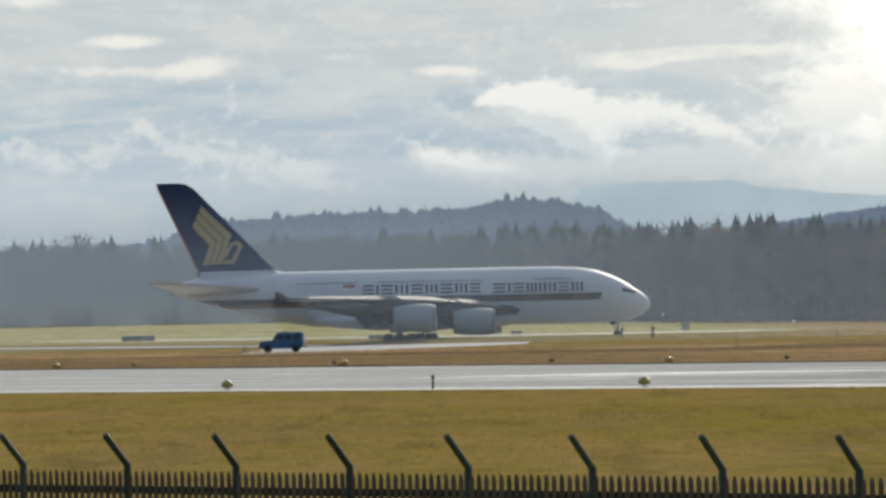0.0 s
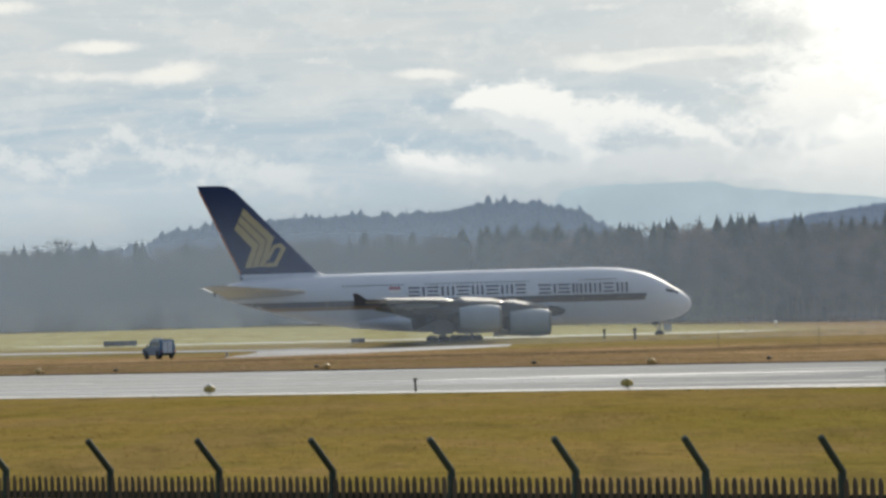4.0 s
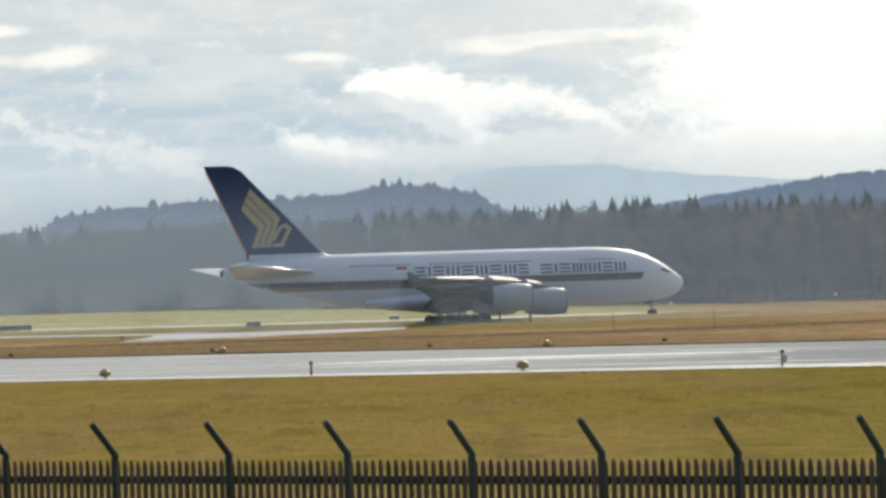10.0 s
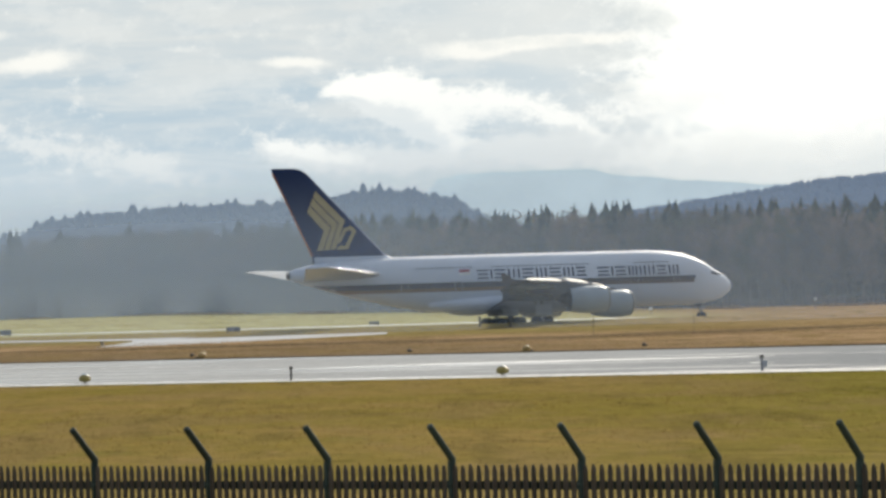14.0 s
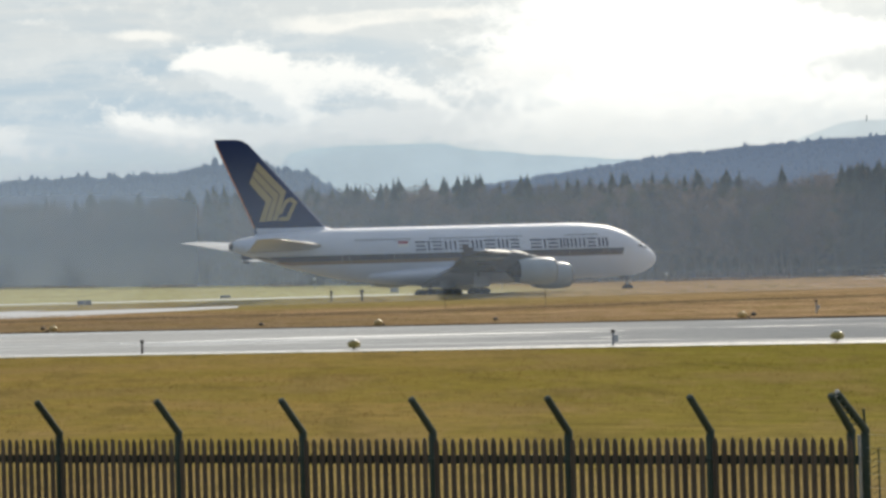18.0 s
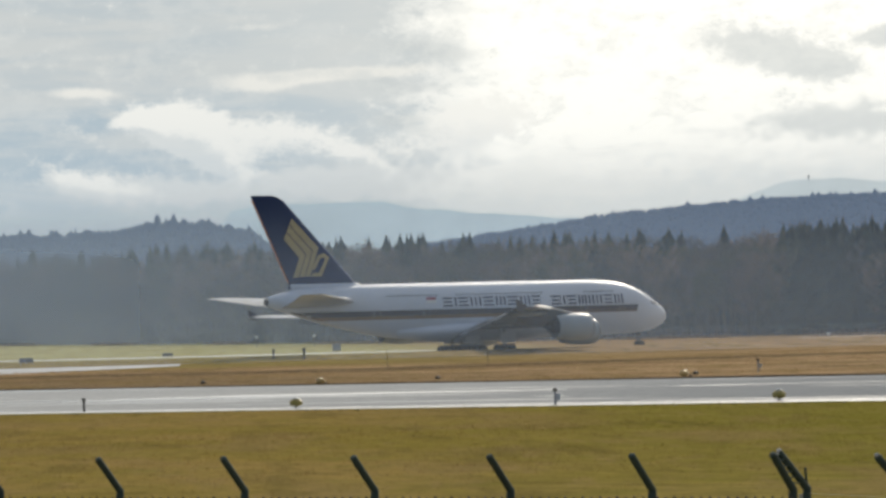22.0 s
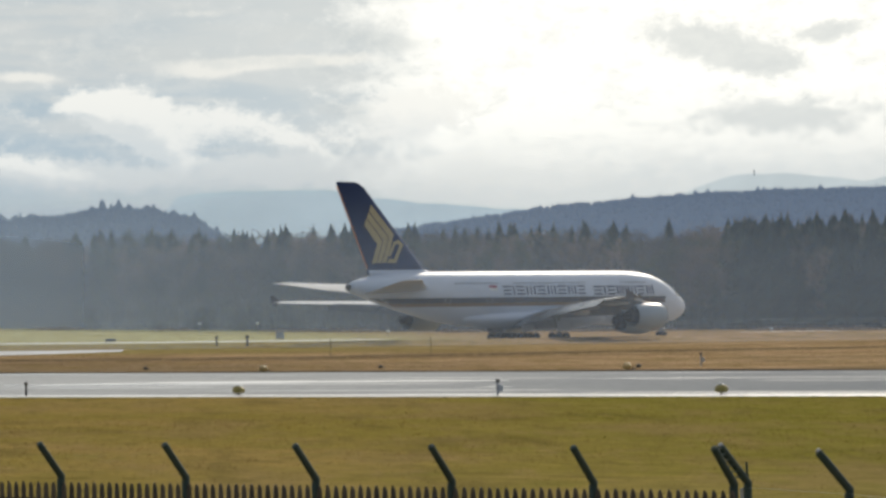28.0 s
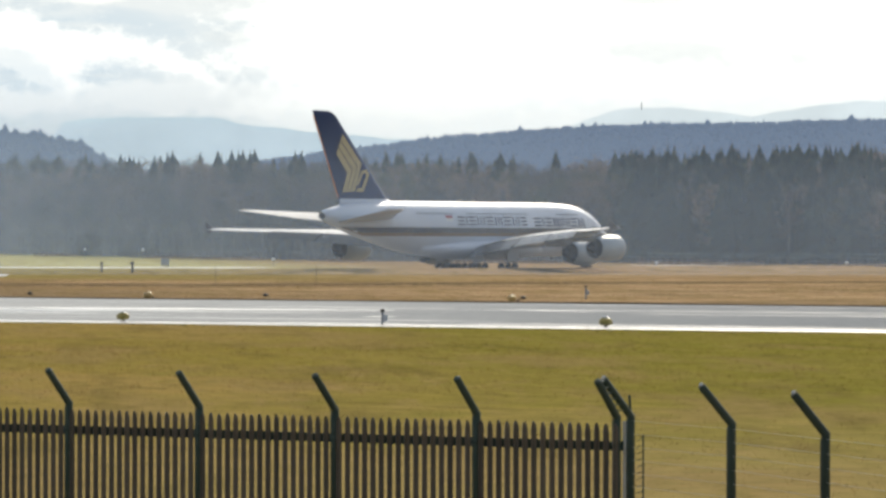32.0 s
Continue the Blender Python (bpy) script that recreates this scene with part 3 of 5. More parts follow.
# a white glint far off, laid down as a short pale slab
slab("taxiway_strip", [(116, 912), (128, 922), (142, 940), (142, 948), (127, 929), (116, 917)], 0.03, SHOULDER, "short pale strip painting a far glint before the wood", "taxiway")


# ---- sky backdrop and far hills ----
def build_sky():
    r, verts, faces = 4900.0, [], []
    azs, els = [a * 2.0 - 30 for a in range(31)], [-1.5, 0, 1, 2, 3, 4, 5, 6, 8, 10]
    for e in els:
        for a in azs:
            verts.append((r * math.sin(radians(a)) * math.cos(radians(e)), r * math.cos(radians(a)) * math.cos(radians(e)), r * math.sin(radians(e))))
    n = len(azs)
    for j in range(len(els) - 1):
        for i in range(n - 1):
            faces.append((j * n + i, j * n + i + 1, (j + 1) * n + i + 1, (j + 1) * n + i))
    ob = new("sky_backdrop", raw("sky_backdrop", verts, faces, CLOUDS, True))
    ob.location = EYE
    return tagged(ob, "grey-blue winter sky with bright broken clouds", "sky", kind="structure")


sky_backdrop = build_sky()


def level(table, a):
    """A value from a table of (degrees, value), on straight lines."""
    for (a0, v0), (a1, v1) in zip(table, table[1:]):
        if a <= a1:
            return v0 + (v1 - v0) * max(a - a0, 0) / (a1 - a0)
    return table[-1][1]


def place(az, d, z=0.0):
    return Vector((d * math.sin(radians(az)), d * math.cos(radians(az)), z))


def hill(name, table, d, material, label, trees, size, seed, lo, hi, step=0.12, depth=350.0, lone=()):
    """A wooded ridge whose skyline follows the table, with its trees as small rough cones and tufts."""
    rnd = random.Random(seed)
    verts, faces = [], []
    cols = int((hi - lo) / step) + 1
    rows = 7
    for j in range(rows):
        f = j / (rows - 1)
        for i in range(cols):
            a = lo + i * step
            top = (d + depth) * math.tan(radians(level(table, a))) + 4 - size * 0.55
            z = -8 + (top + 8) * math.sin(f * math.pi / 2) ** 1.1
            verts.append(place(a, d + depth * f, z + (noise.noise(Vector((a * 1.5, f * 3, seed))) * size * 0.35 if j else 0)))
    for j in range(rows - 1):
        for i in range(cols - 1):
            faces.append((j * cols + i, j * cols + i + 1, (j + 1) * cols + i + 1, (j + 1) * cols + i))
    for n in range(trees + len(lone)):
        f = 1.0 if n % 4 == 0 or n >= trees else rnd.random() ** 0.6
        a = rnd.uniform(lo, hi) if n < trees else lone[n - trees]
        top = (d + depth) * math.tan(radians(level(table, a))) + 4 - size * 0.55
        z = -8 + (top + 8) * math.sin(f * math.pi / 2) ** 1.1 - size * 0.45
        p = place(a, d + depth * f - 2.0, z)
        h = size * rnd.uniform(0.7, 1.15) * (1.0 + 0.5 * max(noise.noise(Vector((a * 5.5, seed, 0))), 0.0)) * (1.45 if rnd.random() < 0.04 else 1.0)
        spire = rnd.random() < 0.4
        if n >= trees:
            h, spire = size * rnd.uniform(1.3, 1.85), n % 3 == 0
        w = h * (0.17 if spire else 0.30)
        b = len(verts)
        levels = ((0.0, 0.8), (0.45, 1.0), (0.75, 0.6), (1.0, 0.0)) if not spire else ((0.0, 1.0), (0.35, 0.75), (0.7, 0.35), (1.0, 0.0))
        for hh, ww in levels[:-1]:
            for q in range(5):
                t = 2 * math.pi * q / 5 + hh
                r = w * ww * rnd.uniform(0.7, 1.25)
                verts.append(p + Vector((r * math.cos(t), r * math.sin(t), h * (hh + rnd.uniform(-0.05, 0.05)))))
        verts.append(p + Vector((rnd.uniform(-1, 1) * w * 0.2, 0, h)))
        for l in range(2):
            for q in range(5):
                faces.append((b + 5 * l + q, b + 5 * l + (q + 1) % 5, b + 5 * l + 5 + (q + 1) % 5, b + 5 * l + 5 + q))
        for q in range(5):
            faces.append((b + 10 + q, b + 10 + (q + 1) % 5, b + 15))
    return tagged(new(name, raw(name, verts, faces, material)), label, "hill", kind="stuff")


HILL = ((-13, 0.7), (-7.5, 0.9), (-5.2, 1.0), (-4.9, 1.16), (-4.3, 1.25), (-3.1, 1.31), (-2.1, 1.31), (-1.4, 1.35), (-0.85, 1.45), (-0.13, 1.41), (0.35, 1.31), (0.6, 1.1), (1.0, 0.8), (2.5, 0.5))
RIDGE = ((1.0, 0.7), (2.0, 1.02), (2.8, 1.12), (3.9, 1.255), (4.94, 1.405), (6.16, 1.49), (7.38, 1.55), (9.0, 1.575), (9.8, 1.60), (13, 1.66), (17, 1.4))
hill("wooded_hill", HILL, 3500, HILLWOOD, "wooded hill with spruces on its crest, haze painted blue-grey", 7500, 8.0, 3, -12, 2.4, lone=(-5.16, -5.08, -4.98, -4.9, -4.84, -4.62, -4.3, -3.78, -3.74, -3.3, -2.52, -2.46, -2.2, -2.12, -1.93, -1.88, -0.84, -0.2))
hill("wooded_ridge", RIDGE, 4250, RIDGEWOOD, "long wooded ridge with dark blue haze painted in", 7500, 6.0, 4, 1.1, 15)


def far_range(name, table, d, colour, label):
    # mountains take no light: their haze is an emitted colour
    m = bpy.data.materials.new(name + "_haze_glow")
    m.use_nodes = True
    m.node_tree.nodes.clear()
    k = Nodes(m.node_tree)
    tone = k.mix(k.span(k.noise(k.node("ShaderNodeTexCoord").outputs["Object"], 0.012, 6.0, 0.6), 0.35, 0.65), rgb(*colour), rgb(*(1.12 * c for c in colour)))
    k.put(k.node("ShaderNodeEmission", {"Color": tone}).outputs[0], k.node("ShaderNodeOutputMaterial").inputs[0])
    verts, faces, step = [], [], 0.1
    lo, hi = table[0][0], table[-1][0]
    cols = int((hi - lo) / step) + 1
    for i in range(cols):
        a = lo + i * step
        top = (d + 40) * math.tan(radians(level(table, a))) + 4 + 2.2 * noise.noise(Vector((a * 3, 0, d)))
        verts += [place(a, d, -10), place(a, d + 15, top * 0.6), place(a, d + 40, top), place(a, d + 70, -10)]
    for i in range(cols - 1):
        for q in range(3):
            faces.append((4 * i + q, 4 * i + 4 + q, 4 * i + 5 + q, 4 * i + 1 + q))
    return tagged(new(name, raw(name, verts, faces, m, True)), label, "mountain", kind="structure")


far_range("backdrop_range", ((-2.0, 0.9), (-0.2, 1.15), (0.1, 1.56), (0.4, 1.61), (1.1, 1.63), (2.05, 1.63), (2.3, 1.55), (3.2, 1.45), (5.0, 1.3)), 4700, (0.43, 0.54, 0.625), "mountain flank under the clouds, haze painted pale blue")
far_range("backdrop_peaks", ((5.8, 1.2), (6.6, 1.56), (7.0, 1.70), (7.42, 1.765), (8.1, 1.73), (8.77, 1.645), (9.3, 1.72), (9.82, 1.81), (10.6, 1.84), (12, 1.7), (14, 1.2)), 4760, (0.54, 0.62, 0.67), "mountains far away, haze painted pale blue-grey")
bm = bmesh.new()
rod(bm, place(7.41, 4740, 147), place(7.41, 4740, 154.5), 0.6, 0.4, 6)
rod(bm, place(7.41, 4740, 150.5), place(7.41, 4740, 152), 0.9, 0.9, 8)
tagged(new("radio_mast", finish("radio_mast", bm, HAZED)), "thin pale radio mast on a mountain top", "mast")


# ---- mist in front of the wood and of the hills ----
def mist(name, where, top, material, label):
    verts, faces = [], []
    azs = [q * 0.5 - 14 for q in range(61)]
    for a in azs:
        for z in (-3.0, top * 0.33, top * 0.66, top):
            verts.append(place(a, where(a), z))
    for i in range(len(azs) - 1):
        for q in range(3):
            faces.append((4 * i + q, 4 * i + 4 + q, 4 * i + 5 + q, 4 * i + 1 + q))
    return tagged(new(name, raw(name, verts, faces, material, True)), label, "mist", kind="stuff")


# ---- the wood behind the airfield ----
def spruce(rnd, tiers=9):
    """Trunk and ragged skirts of boughs, one unit high."""
    v, f, kinds = [], [], []
    for q in range(5):
        t = 2 * math.pi * q / 5
        v += [(0.014 * math.cos(t), 0.014 * math.sin(t), 0.0), (0.003 * math.cos(t), 0.003 * math.sin(t), 0.97)]
    f += [(2 * q, (2 * q + 2) % 10, (2 * q + 3) % 10, 2 * q + 1) for q in range(5)]
    kinds += [0] * 5
    for s in range(tiers):
        z = 0.10 + 0.84 * s / tiers
        r = 0.145 * (1 - s / tiers) ** 0.8 * rnd.uniform(0.8, 1.15) + 0.012
        top = z + 0.17 * (1 - 0.4 * s / tiers)
        b = len(v)
        n = 11
        v.append((rnd.uniform(-0.006, 0.006), rnd.uniform(-0.006, 0.006), min(top, 1.0)))
        for q in range(n):
            t = 2 * math.pi * (q + rnd.random() * 0.6) / n
            rr = r * (1.0 if q % 2 else 0.55) * rnd.uniform(0.75, 1.2)
            v.append((rr * math.cos(t), rr * math.sin(t), z + rnd.uniform(-0.025, 0.02) - (0.02 if q % 2 else 0)))
        f += [(b, b + 1 + q, b + 1 + (q + 1) % n) for q in range(n)]
        kinds += [1] * n
    return v, f, kinds


def bare_tree(rnd, sprays=950):
    """A leafless broadleaf: trunk, forked limbs and a rounded crown of many fans of twigs."""
    v, f, kinds = [], [], []

    def limb(p, q, r0, r1):
        p, q = Vector(p), Vector(q)
        side = (q - p).cross(Vector((0.3, 1, 0.2))).normalized()
        up = (q - p).cross(side).normalized()
        b = len(v)
        for c, r in ((p, r0), (q, r1)):
            for s in range(3):
                v.append(tuple(c + side * r * math.cos(s * 2.0944) + up * r * math.sin(s * 2.0944)))
        for s in range(3):
            f.append((b + s, b + (s + 1) % 3, b + 3 + (s + 1) % 3, b + 3 + s))
            kinds.append(0)

    fork = Vector((rnd.uniform(-0.02, 0.02), rnd.uniform(-0.02, 0.02), rnd.uniform(0.2, 0.34)))
    limb((0, 0, 0), fork, 0.013, 0.010)
    top = fork + Vector((rnd.uniform(-0.04, 0.04), rnd.uniform(-0.04, 0.04), 0.93 - fork.z))
    limb(fork, top, 0.009, 0.002)
    tips = [(fork, top)]
    for q in range(13):
        t = rnd.uniform(0, 6.28)
        u = rnd.uniform(0, 0.8)
        root = fork.lerp(top, u)
        reach = rnd.uniform(0.10, 0.2) * (1.0 - 0.45 * u)
        tip = root + Vector((math.cos(t) * reach, math.sin(t) * reach, rnd.uniform(0.10, 0.22)))
        tip.z = min(tip.z, 0.98)
        limb(root, tip, 0.005, 0.0015)
        tips.append((root, tip))
    for q in range(sprays):
        root, tip = rnd.choice(tips)
        u = rnd.uniform(0.1, 1.05)
        p = root.lerp(tip, u) + Vector((rnd.gauss(0, 0.028), rnd.gauss(0, 0.028), rnd.gauss(0, 0.022)))
        out = Vector((rnd.gauss(0, 1), rnd.gauss(0, 1), rnd.uniform(0.0, 1.8))).normalized()
        l = rnd.uniform(0.018, 0.04)
        side = out.cross(Vector((rnd.gauss(0, 1), rnd.gauss(0, 1), rnd.gauss(0, 1)))).normalized() * l * rnd.uniform(0.12, 0.24)
        b = len(v)
        e = p + out * l
        e.z = min(e.z, 1.0)
        v.extend((tuple(p), tuple(p + out * l * 0.6 + side), tuple(e), tuple(p + out * l * 0.55 - side)))
        f.append((b, b + 1, b + 2, b + 3))
        kinds.append(1)
    return v, f, kinds


BELT = ((-14, 2150), (-7, 1900), (0, 1500), (4, 1220), (10, 980), (15, 900))
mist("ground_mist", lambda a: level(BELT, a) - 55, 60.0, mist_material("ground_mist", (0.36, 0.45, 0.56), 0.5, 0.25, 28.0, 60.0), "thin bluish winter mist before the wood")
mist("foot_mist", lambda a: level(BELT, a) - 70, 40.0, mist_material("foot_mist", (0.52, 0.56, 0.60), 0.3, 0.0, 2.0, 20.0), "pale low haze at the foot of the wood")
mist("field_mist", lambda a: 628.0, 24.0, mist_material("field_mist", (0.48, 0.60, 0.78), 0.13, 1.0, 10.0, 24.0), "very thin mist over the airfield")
CROWN = ((-14, 1.04), (-7, 1.03), (-3, 1.08), (0, 1.15), (1, 1.2), (2, 1.22), (4, 1.22), (6, 1.21), (8, 1.29), (10, 1.33), (15, 1.36))


def stand(name, kinds_wanted, rows, sorts, label, seed):
    """Many trees of one sort in one object: trunks and crowns joined, as far woods are."""
    rnd = random.Random(seed)
    patterns = []
    for q in range(6):
        patterns.append(kinds_wanted(rnd))
    arrays = [(np.array(v), f, kk) for v, f, kk in patterns]
    verts, faces, which, base = [], [], [], 0
    for az, d, h, w in rows:
        v, f, kk = rnd.choice(arrays)
        t = rnd.uniform(0, 6.28)
        c, s = math.cos(t), math.sin(t)
        p = place(az, d)
        x = (v[:, 0] * c - v[:, 1] * s) * h * w + p.x
        y = (v[:, 0] * s + v[:, 1] * c) * h * w + p.y
        verts.append(np.stack([x, y, v[:, 2] * h - 0.3 + terrain(p.x, p.y)], 1))
        faces += [tuple(i + base for i in q) for q in f]
        # sorts of tree stand in groups
        pick = int((noise.noise(Vector((az * 1.7, d * 0.012, seed))) * 0.9 + 0.5 + rnd.uniform(-0.22, 0.22)) * len(sorts))
        sort = 1 + min(max(pick, 0), len(sorts) - 1)
        which += [q * sort for q in kk]
        base += len(v)
    me = raw(name, np.concatenate(verts).tolist(), faces, BARK)
    for material in sorts:
        me.materials.append(material)
    me.polygons.foreach_set("material_index", which)
    return tagged(new(name, me), label, "woodland", kind="stuff")


def belt_rows(count, seed, lo, hi, share, wide, depth, front=0.0, tall=1.0):
    rnd = random.Random(seed)
    rows = []
    for n in range(count):
        az = rnd.uniform(lo, hi)
        if rnd.random() > share(az):
            continue
        back = 1 - (1 - front) * rnd.random()
        d = level(BELT, az) + 6 + depth * back
        h = (d * math.tan(radians(level(CROWN, az))) + 4) * tall * (rnd.uniform(0.84, 1.0) if back > 0.35 else rnd.uniform(0.62, 0.92))
        rows.append((az, d, h, wide * rnd.uniform(0.8, 1.25)))
    return rows


def dark_share(az):
    """Where spruces stand thick among the broadleaf trees."""
    return 0.3 if az < -1 else 0.75 if az < 2.4 else 0.2 if az < 7.0 else 0.9


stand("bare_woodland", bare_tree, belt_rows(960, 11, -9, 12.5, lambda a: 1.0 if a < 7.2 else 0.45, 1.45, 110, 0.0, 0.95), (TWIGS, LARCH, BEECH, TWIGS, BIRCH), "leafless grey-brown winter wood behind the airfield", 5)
stand("spruce_woodland", spruce, belt_rows(560, 12, -9, 12.5, dark_share, 1.5, 120, 0.4, 1.045), (NEEDLES,), "dark spruces among the leafless wood", 6)
stand("spruce_edge", spruce, belt_rows(230, 13, 7.0, 12.5, lambda a: 0.9, 1.6, 60, 0.0, 1.02), (NEEDLES,), "dark spruces at the edge of the wood", 7)


def lone_tree(name, make, az, d, h, material, label, seed, wide=1.0):
    rnd = random.Random(seed)
    v, f, kk = make(rnd)
    ob = thing(name, Matrix.Translation(place(az, d, -0.2)), label, "tree")
    for bit, which, mat in (("trunk", 0, BARK), ("crown", 1, material)):
        chosen = [q for q, n in zip(f, kk) if n == which]
        me = raw(bit, [(x * h * wide, y * h * wide, z * h) for x, y, z in v], chosen, mat)
        part(bit, me, mat, ob)
    return ob


# tall spruces that stand above the rest, with degrees right of +y, crown tip in degrees up
for n, (az, el) in enumerate(((0.82, 1.2), (1.25, 1.19), (0.35, 1.14), (2.056, 1.235), (1.55, 1.13), (2.75, 1.155), (3.74, 1.18), (3.9, 1.2), (4.69, 1.235), (5.1, 1.19), (5.75, 1.14), (6.3, 1.2), (7.2, 1.22), (8.1, 1.27), (8.38, 1.28), (8.55, 1.36), (8.91, 1.25), (9.18, 1.3), (9.76, 1.28), (0.0, 1.12), (-0.6, 1.1), (10.3, 1.32))):
    d = level(BELT, az) + 70
    lone_tree("spruce_tree", lambda r: spruce(r, 13), az, d, d * math.tan(radians(el)) + 4, NEEDLES, "tall dark spruce standing out of the wood", 100 + n, 1.1)
for n, (az, el, w) in enumerate(((-6.05, 1.17, 1.7), (-6.5, 1.07, 1.6), (-7.1, 1.04, 1.4), (-5.6, 1.02, 1.4))):
    d = level(BELT, az) + 60
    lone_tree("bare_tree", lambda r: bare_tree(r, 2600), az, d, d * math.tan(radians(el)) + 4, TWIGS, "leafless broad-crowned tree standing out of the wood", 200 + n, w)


def brush():
    rnd = random.Random(21)
    verts, faces = [], []
    for n in range(7000):
        az = rnd.uniform(-12, 13)
        p = place(az, level(BELT, az) - rnd.uniform(74, 86))
        p.z = terrain(p.x, p.y) - 0.2
        if noise.noise(Vector((az * 0.8, 0, 4))) < -0.05:
            continue
        h = rnd.uniform(0.4, 0.9)
        for q in range(5):
            t = rnd.uniform(0, 6.28)
            o = p + Vector((rnd.gauss(0, 1.6), rnd.gauss(0, 1.6), 0))
            e = o + Vector((math.cos(t) * h * 0.3, math.sin(t) * h * 0.3, h * rnd.uniform(0.6, 1)))
            s = Vector((math.sin(t), -math.cos(t), 0)) * h * 0.22
            b = len(verts)
            verts += [o - s * 0.6, o + s * 0.6, e + s * 0.5, e + Vector((0, 0, h * 0.15)), e - s * 0.5]
            faces.append((b, b + 1, b + 2, b + 3, b + 4))
    tagged(new("underbrush", raw("underbrush", verts, faces, BRUSH)), "dry brown brush along the foot of the wood", "bushes", kind="stuff")


brush()


def wood_depth():
    """The inside of the wood, where stems stand so thick that nothing shows through: one rolling mass of stems and crowns."""
    verts, faces = [], []
    azs = [q * 0.05 - 13 for q in range(540)]
    for i, a in enumerate(azs):
        d = level(BELT, a) + 95 + 18 * noise.noise(Vector((a * 2.1, 0, 3)))
        h = (d * math.tan(radians(level(CROWN, a))) + 4) * (0.80 + 0.13 * noise.noise(Vector((a * 4.3, 0, 1))) + 0.07 * noise.noise(Vector((a * 15.0, 0, 2))))
        for f, back in ((0.0, 0), (0.35, 2), (0.7, 7), (0.92, 16), (1.0, 30), (0.9, 60)):
            verts.append(place(a, d + back + 5 * noise.noise(Vector((a * 6, f * 4, 5))), h * f - 0.5))
    for i in range(len(azs) - 1):
        for q in range(5):
            faces.append((6 * i + q, 6 * i + 6 + q, 6 * i + 7 + q, 6 * i + 1 + q))
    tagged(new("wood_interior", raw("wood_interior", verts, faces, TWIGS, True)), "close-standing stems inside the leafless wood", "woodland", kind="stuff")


wood_depth()


# the low grass bank beside the taxiway
BANK = ((-60, 652), (0, 652), (25, 658), (45, 671), (65, 684), (90, 710), (120, 745), (160, 800))


def grass_bank():
    verts, faces = [], []
    xs = [2.0 * q - 38 for q in range(90)]
    for x in xs:
        full = min(max((x + 38) / 14, 0), 1)
        rise = 0.66 * full * full * (3 - 2 * full)
        for off, f in ((-26, 0.0), (-18, 0.2), (-10, 0.62), (-4, 0.92), (0, 1.0), (3, 0.9), (7, 0.4), (10, 0.0)):
            y = level(BANK, x) + off
            verts.append((x, y, -0.06 + (rise + 0.06) * f + 0.03 * noise.noise(Vector((x * 0.2, off * 0.3, 0))) * f))
    for i in range(len(xs) - 1):
        for q in range(7):
            faces.append((8 * i + q, 8 * i + 8 + q, 8 * i + 9 + q, 8 * i + 1 + q))
    tagged(new("grass_bank", raw("grass_bank", verts, faces, GRASS, True)), "low dry grass bank beside the taxiway", "ground", kind="structure")


grass_bank()


# ---- the airliner: nose at the origin, tail towards -x, port side +y ----
BODY = ((0.0, 5.0, 5.2, 0.08), (0.25, 4.3, 5.85, 0.75), (0.8, 3.75, 6.45, 1.25), (1.7, 3.25, 7.05, 1.8), (2.8, 2.9, 7.75, 2.3), (4.2, 2.62, 8.65, 2.75), (6.0, 2.45, 9.55, 3.12),
        (8.0, 2.4, 10.2, 3.36), (10.5, 2.38, 10.62, 3.5), (14.0, 2.38, 10.82, 3.57), (24.0, 2.38, 10.85, 3.57), (36.0, 2.38, 10.85, 3.57), (46.0, 2.42, 10.85, 3.57),
        (50.0, 2.75, 10.85, 3.5), (54.0, 3.4, 10.83, 3.35), (58.0, 4.3, 10.75, 3.05), (62.0, 5.3, 10.55, 2.6), (65.5, 6.3, 10.25, 2.05), (68.0, 7.05, 9.85, 1.5), (69.6, 7.6, 9.45, 1.05), (70.4, 7.95, 9.1, 0.62))


def body_at(a):
    """Bottom, top and half width of the fuselage, a metres behind the nose."""
    return [level([(row[0], row[q]) for row in BODY], a) for q in (1, 2, 3)]


def side_at(a, z):
    lo, hi, w = body_at(a)
    u = (z - (lo + hi) / 2) / ((hi - lo) / 2)
    return w * math.sqrt(max(1 - u * u, 0.0)) ** 0.94


def skin(bm, a0, a1, z0, z1, side, proud=0.03, na=12, nz=3, slant=0.0):
    """A piece of paint that lies on the fuselage's side."""
    grid = []
    for j in range(nz + 1):
        row = []
        for i in range(na + 1):
            a = a0 + (a1 - a0) * i / na + slant * (j / nz)
            lo, hi, _ = body_at(a)
            z = max(z0 + (z1 - z0) * j / nz, lo + (0.03 + 0.01 * j) * (hi - lo))
            row.append(bm.verts.new((-a, side * (side_at(a, z) + proud), z)))
        grid.append(row)
    for j in range(nz):
        for i in range(na):
            bm.faces.new((grid[j][i], grid[j][i + 1], grid[j + 1][i + 1], grid[j + 1][i]))
    return bm


def foil(chord, thick, at, flat=False, n=9, drop=0.0):
    """The outline of an aerofoil from its leading edge at (x, y, z) back; flat: upright, as a fin has it."""
    up = []
    for i in range(n):
        u = (1 - math.cos(math.pi * i / (n - 1))) / 2
        t = thick * chord * (1.48 * math.sqrt(u) - 0.63 * u - 1.76 * u * u + 1.42 * u ** 3 - 0.51 * u ** 4)
        up.append((u, t))
    ring = [(u, t) for u, t in up] + [(u, -0.75 * t) for u, t in reversed(up[1:-1])]
    x, y, z = at
    if flat:
        return [(x - chord * u, y + (t if t > 0 else t / 0.75), z) for u, t in ring]
    return [(x - chord * u, y, z + t - drop * chord * u) for u, t in ring]


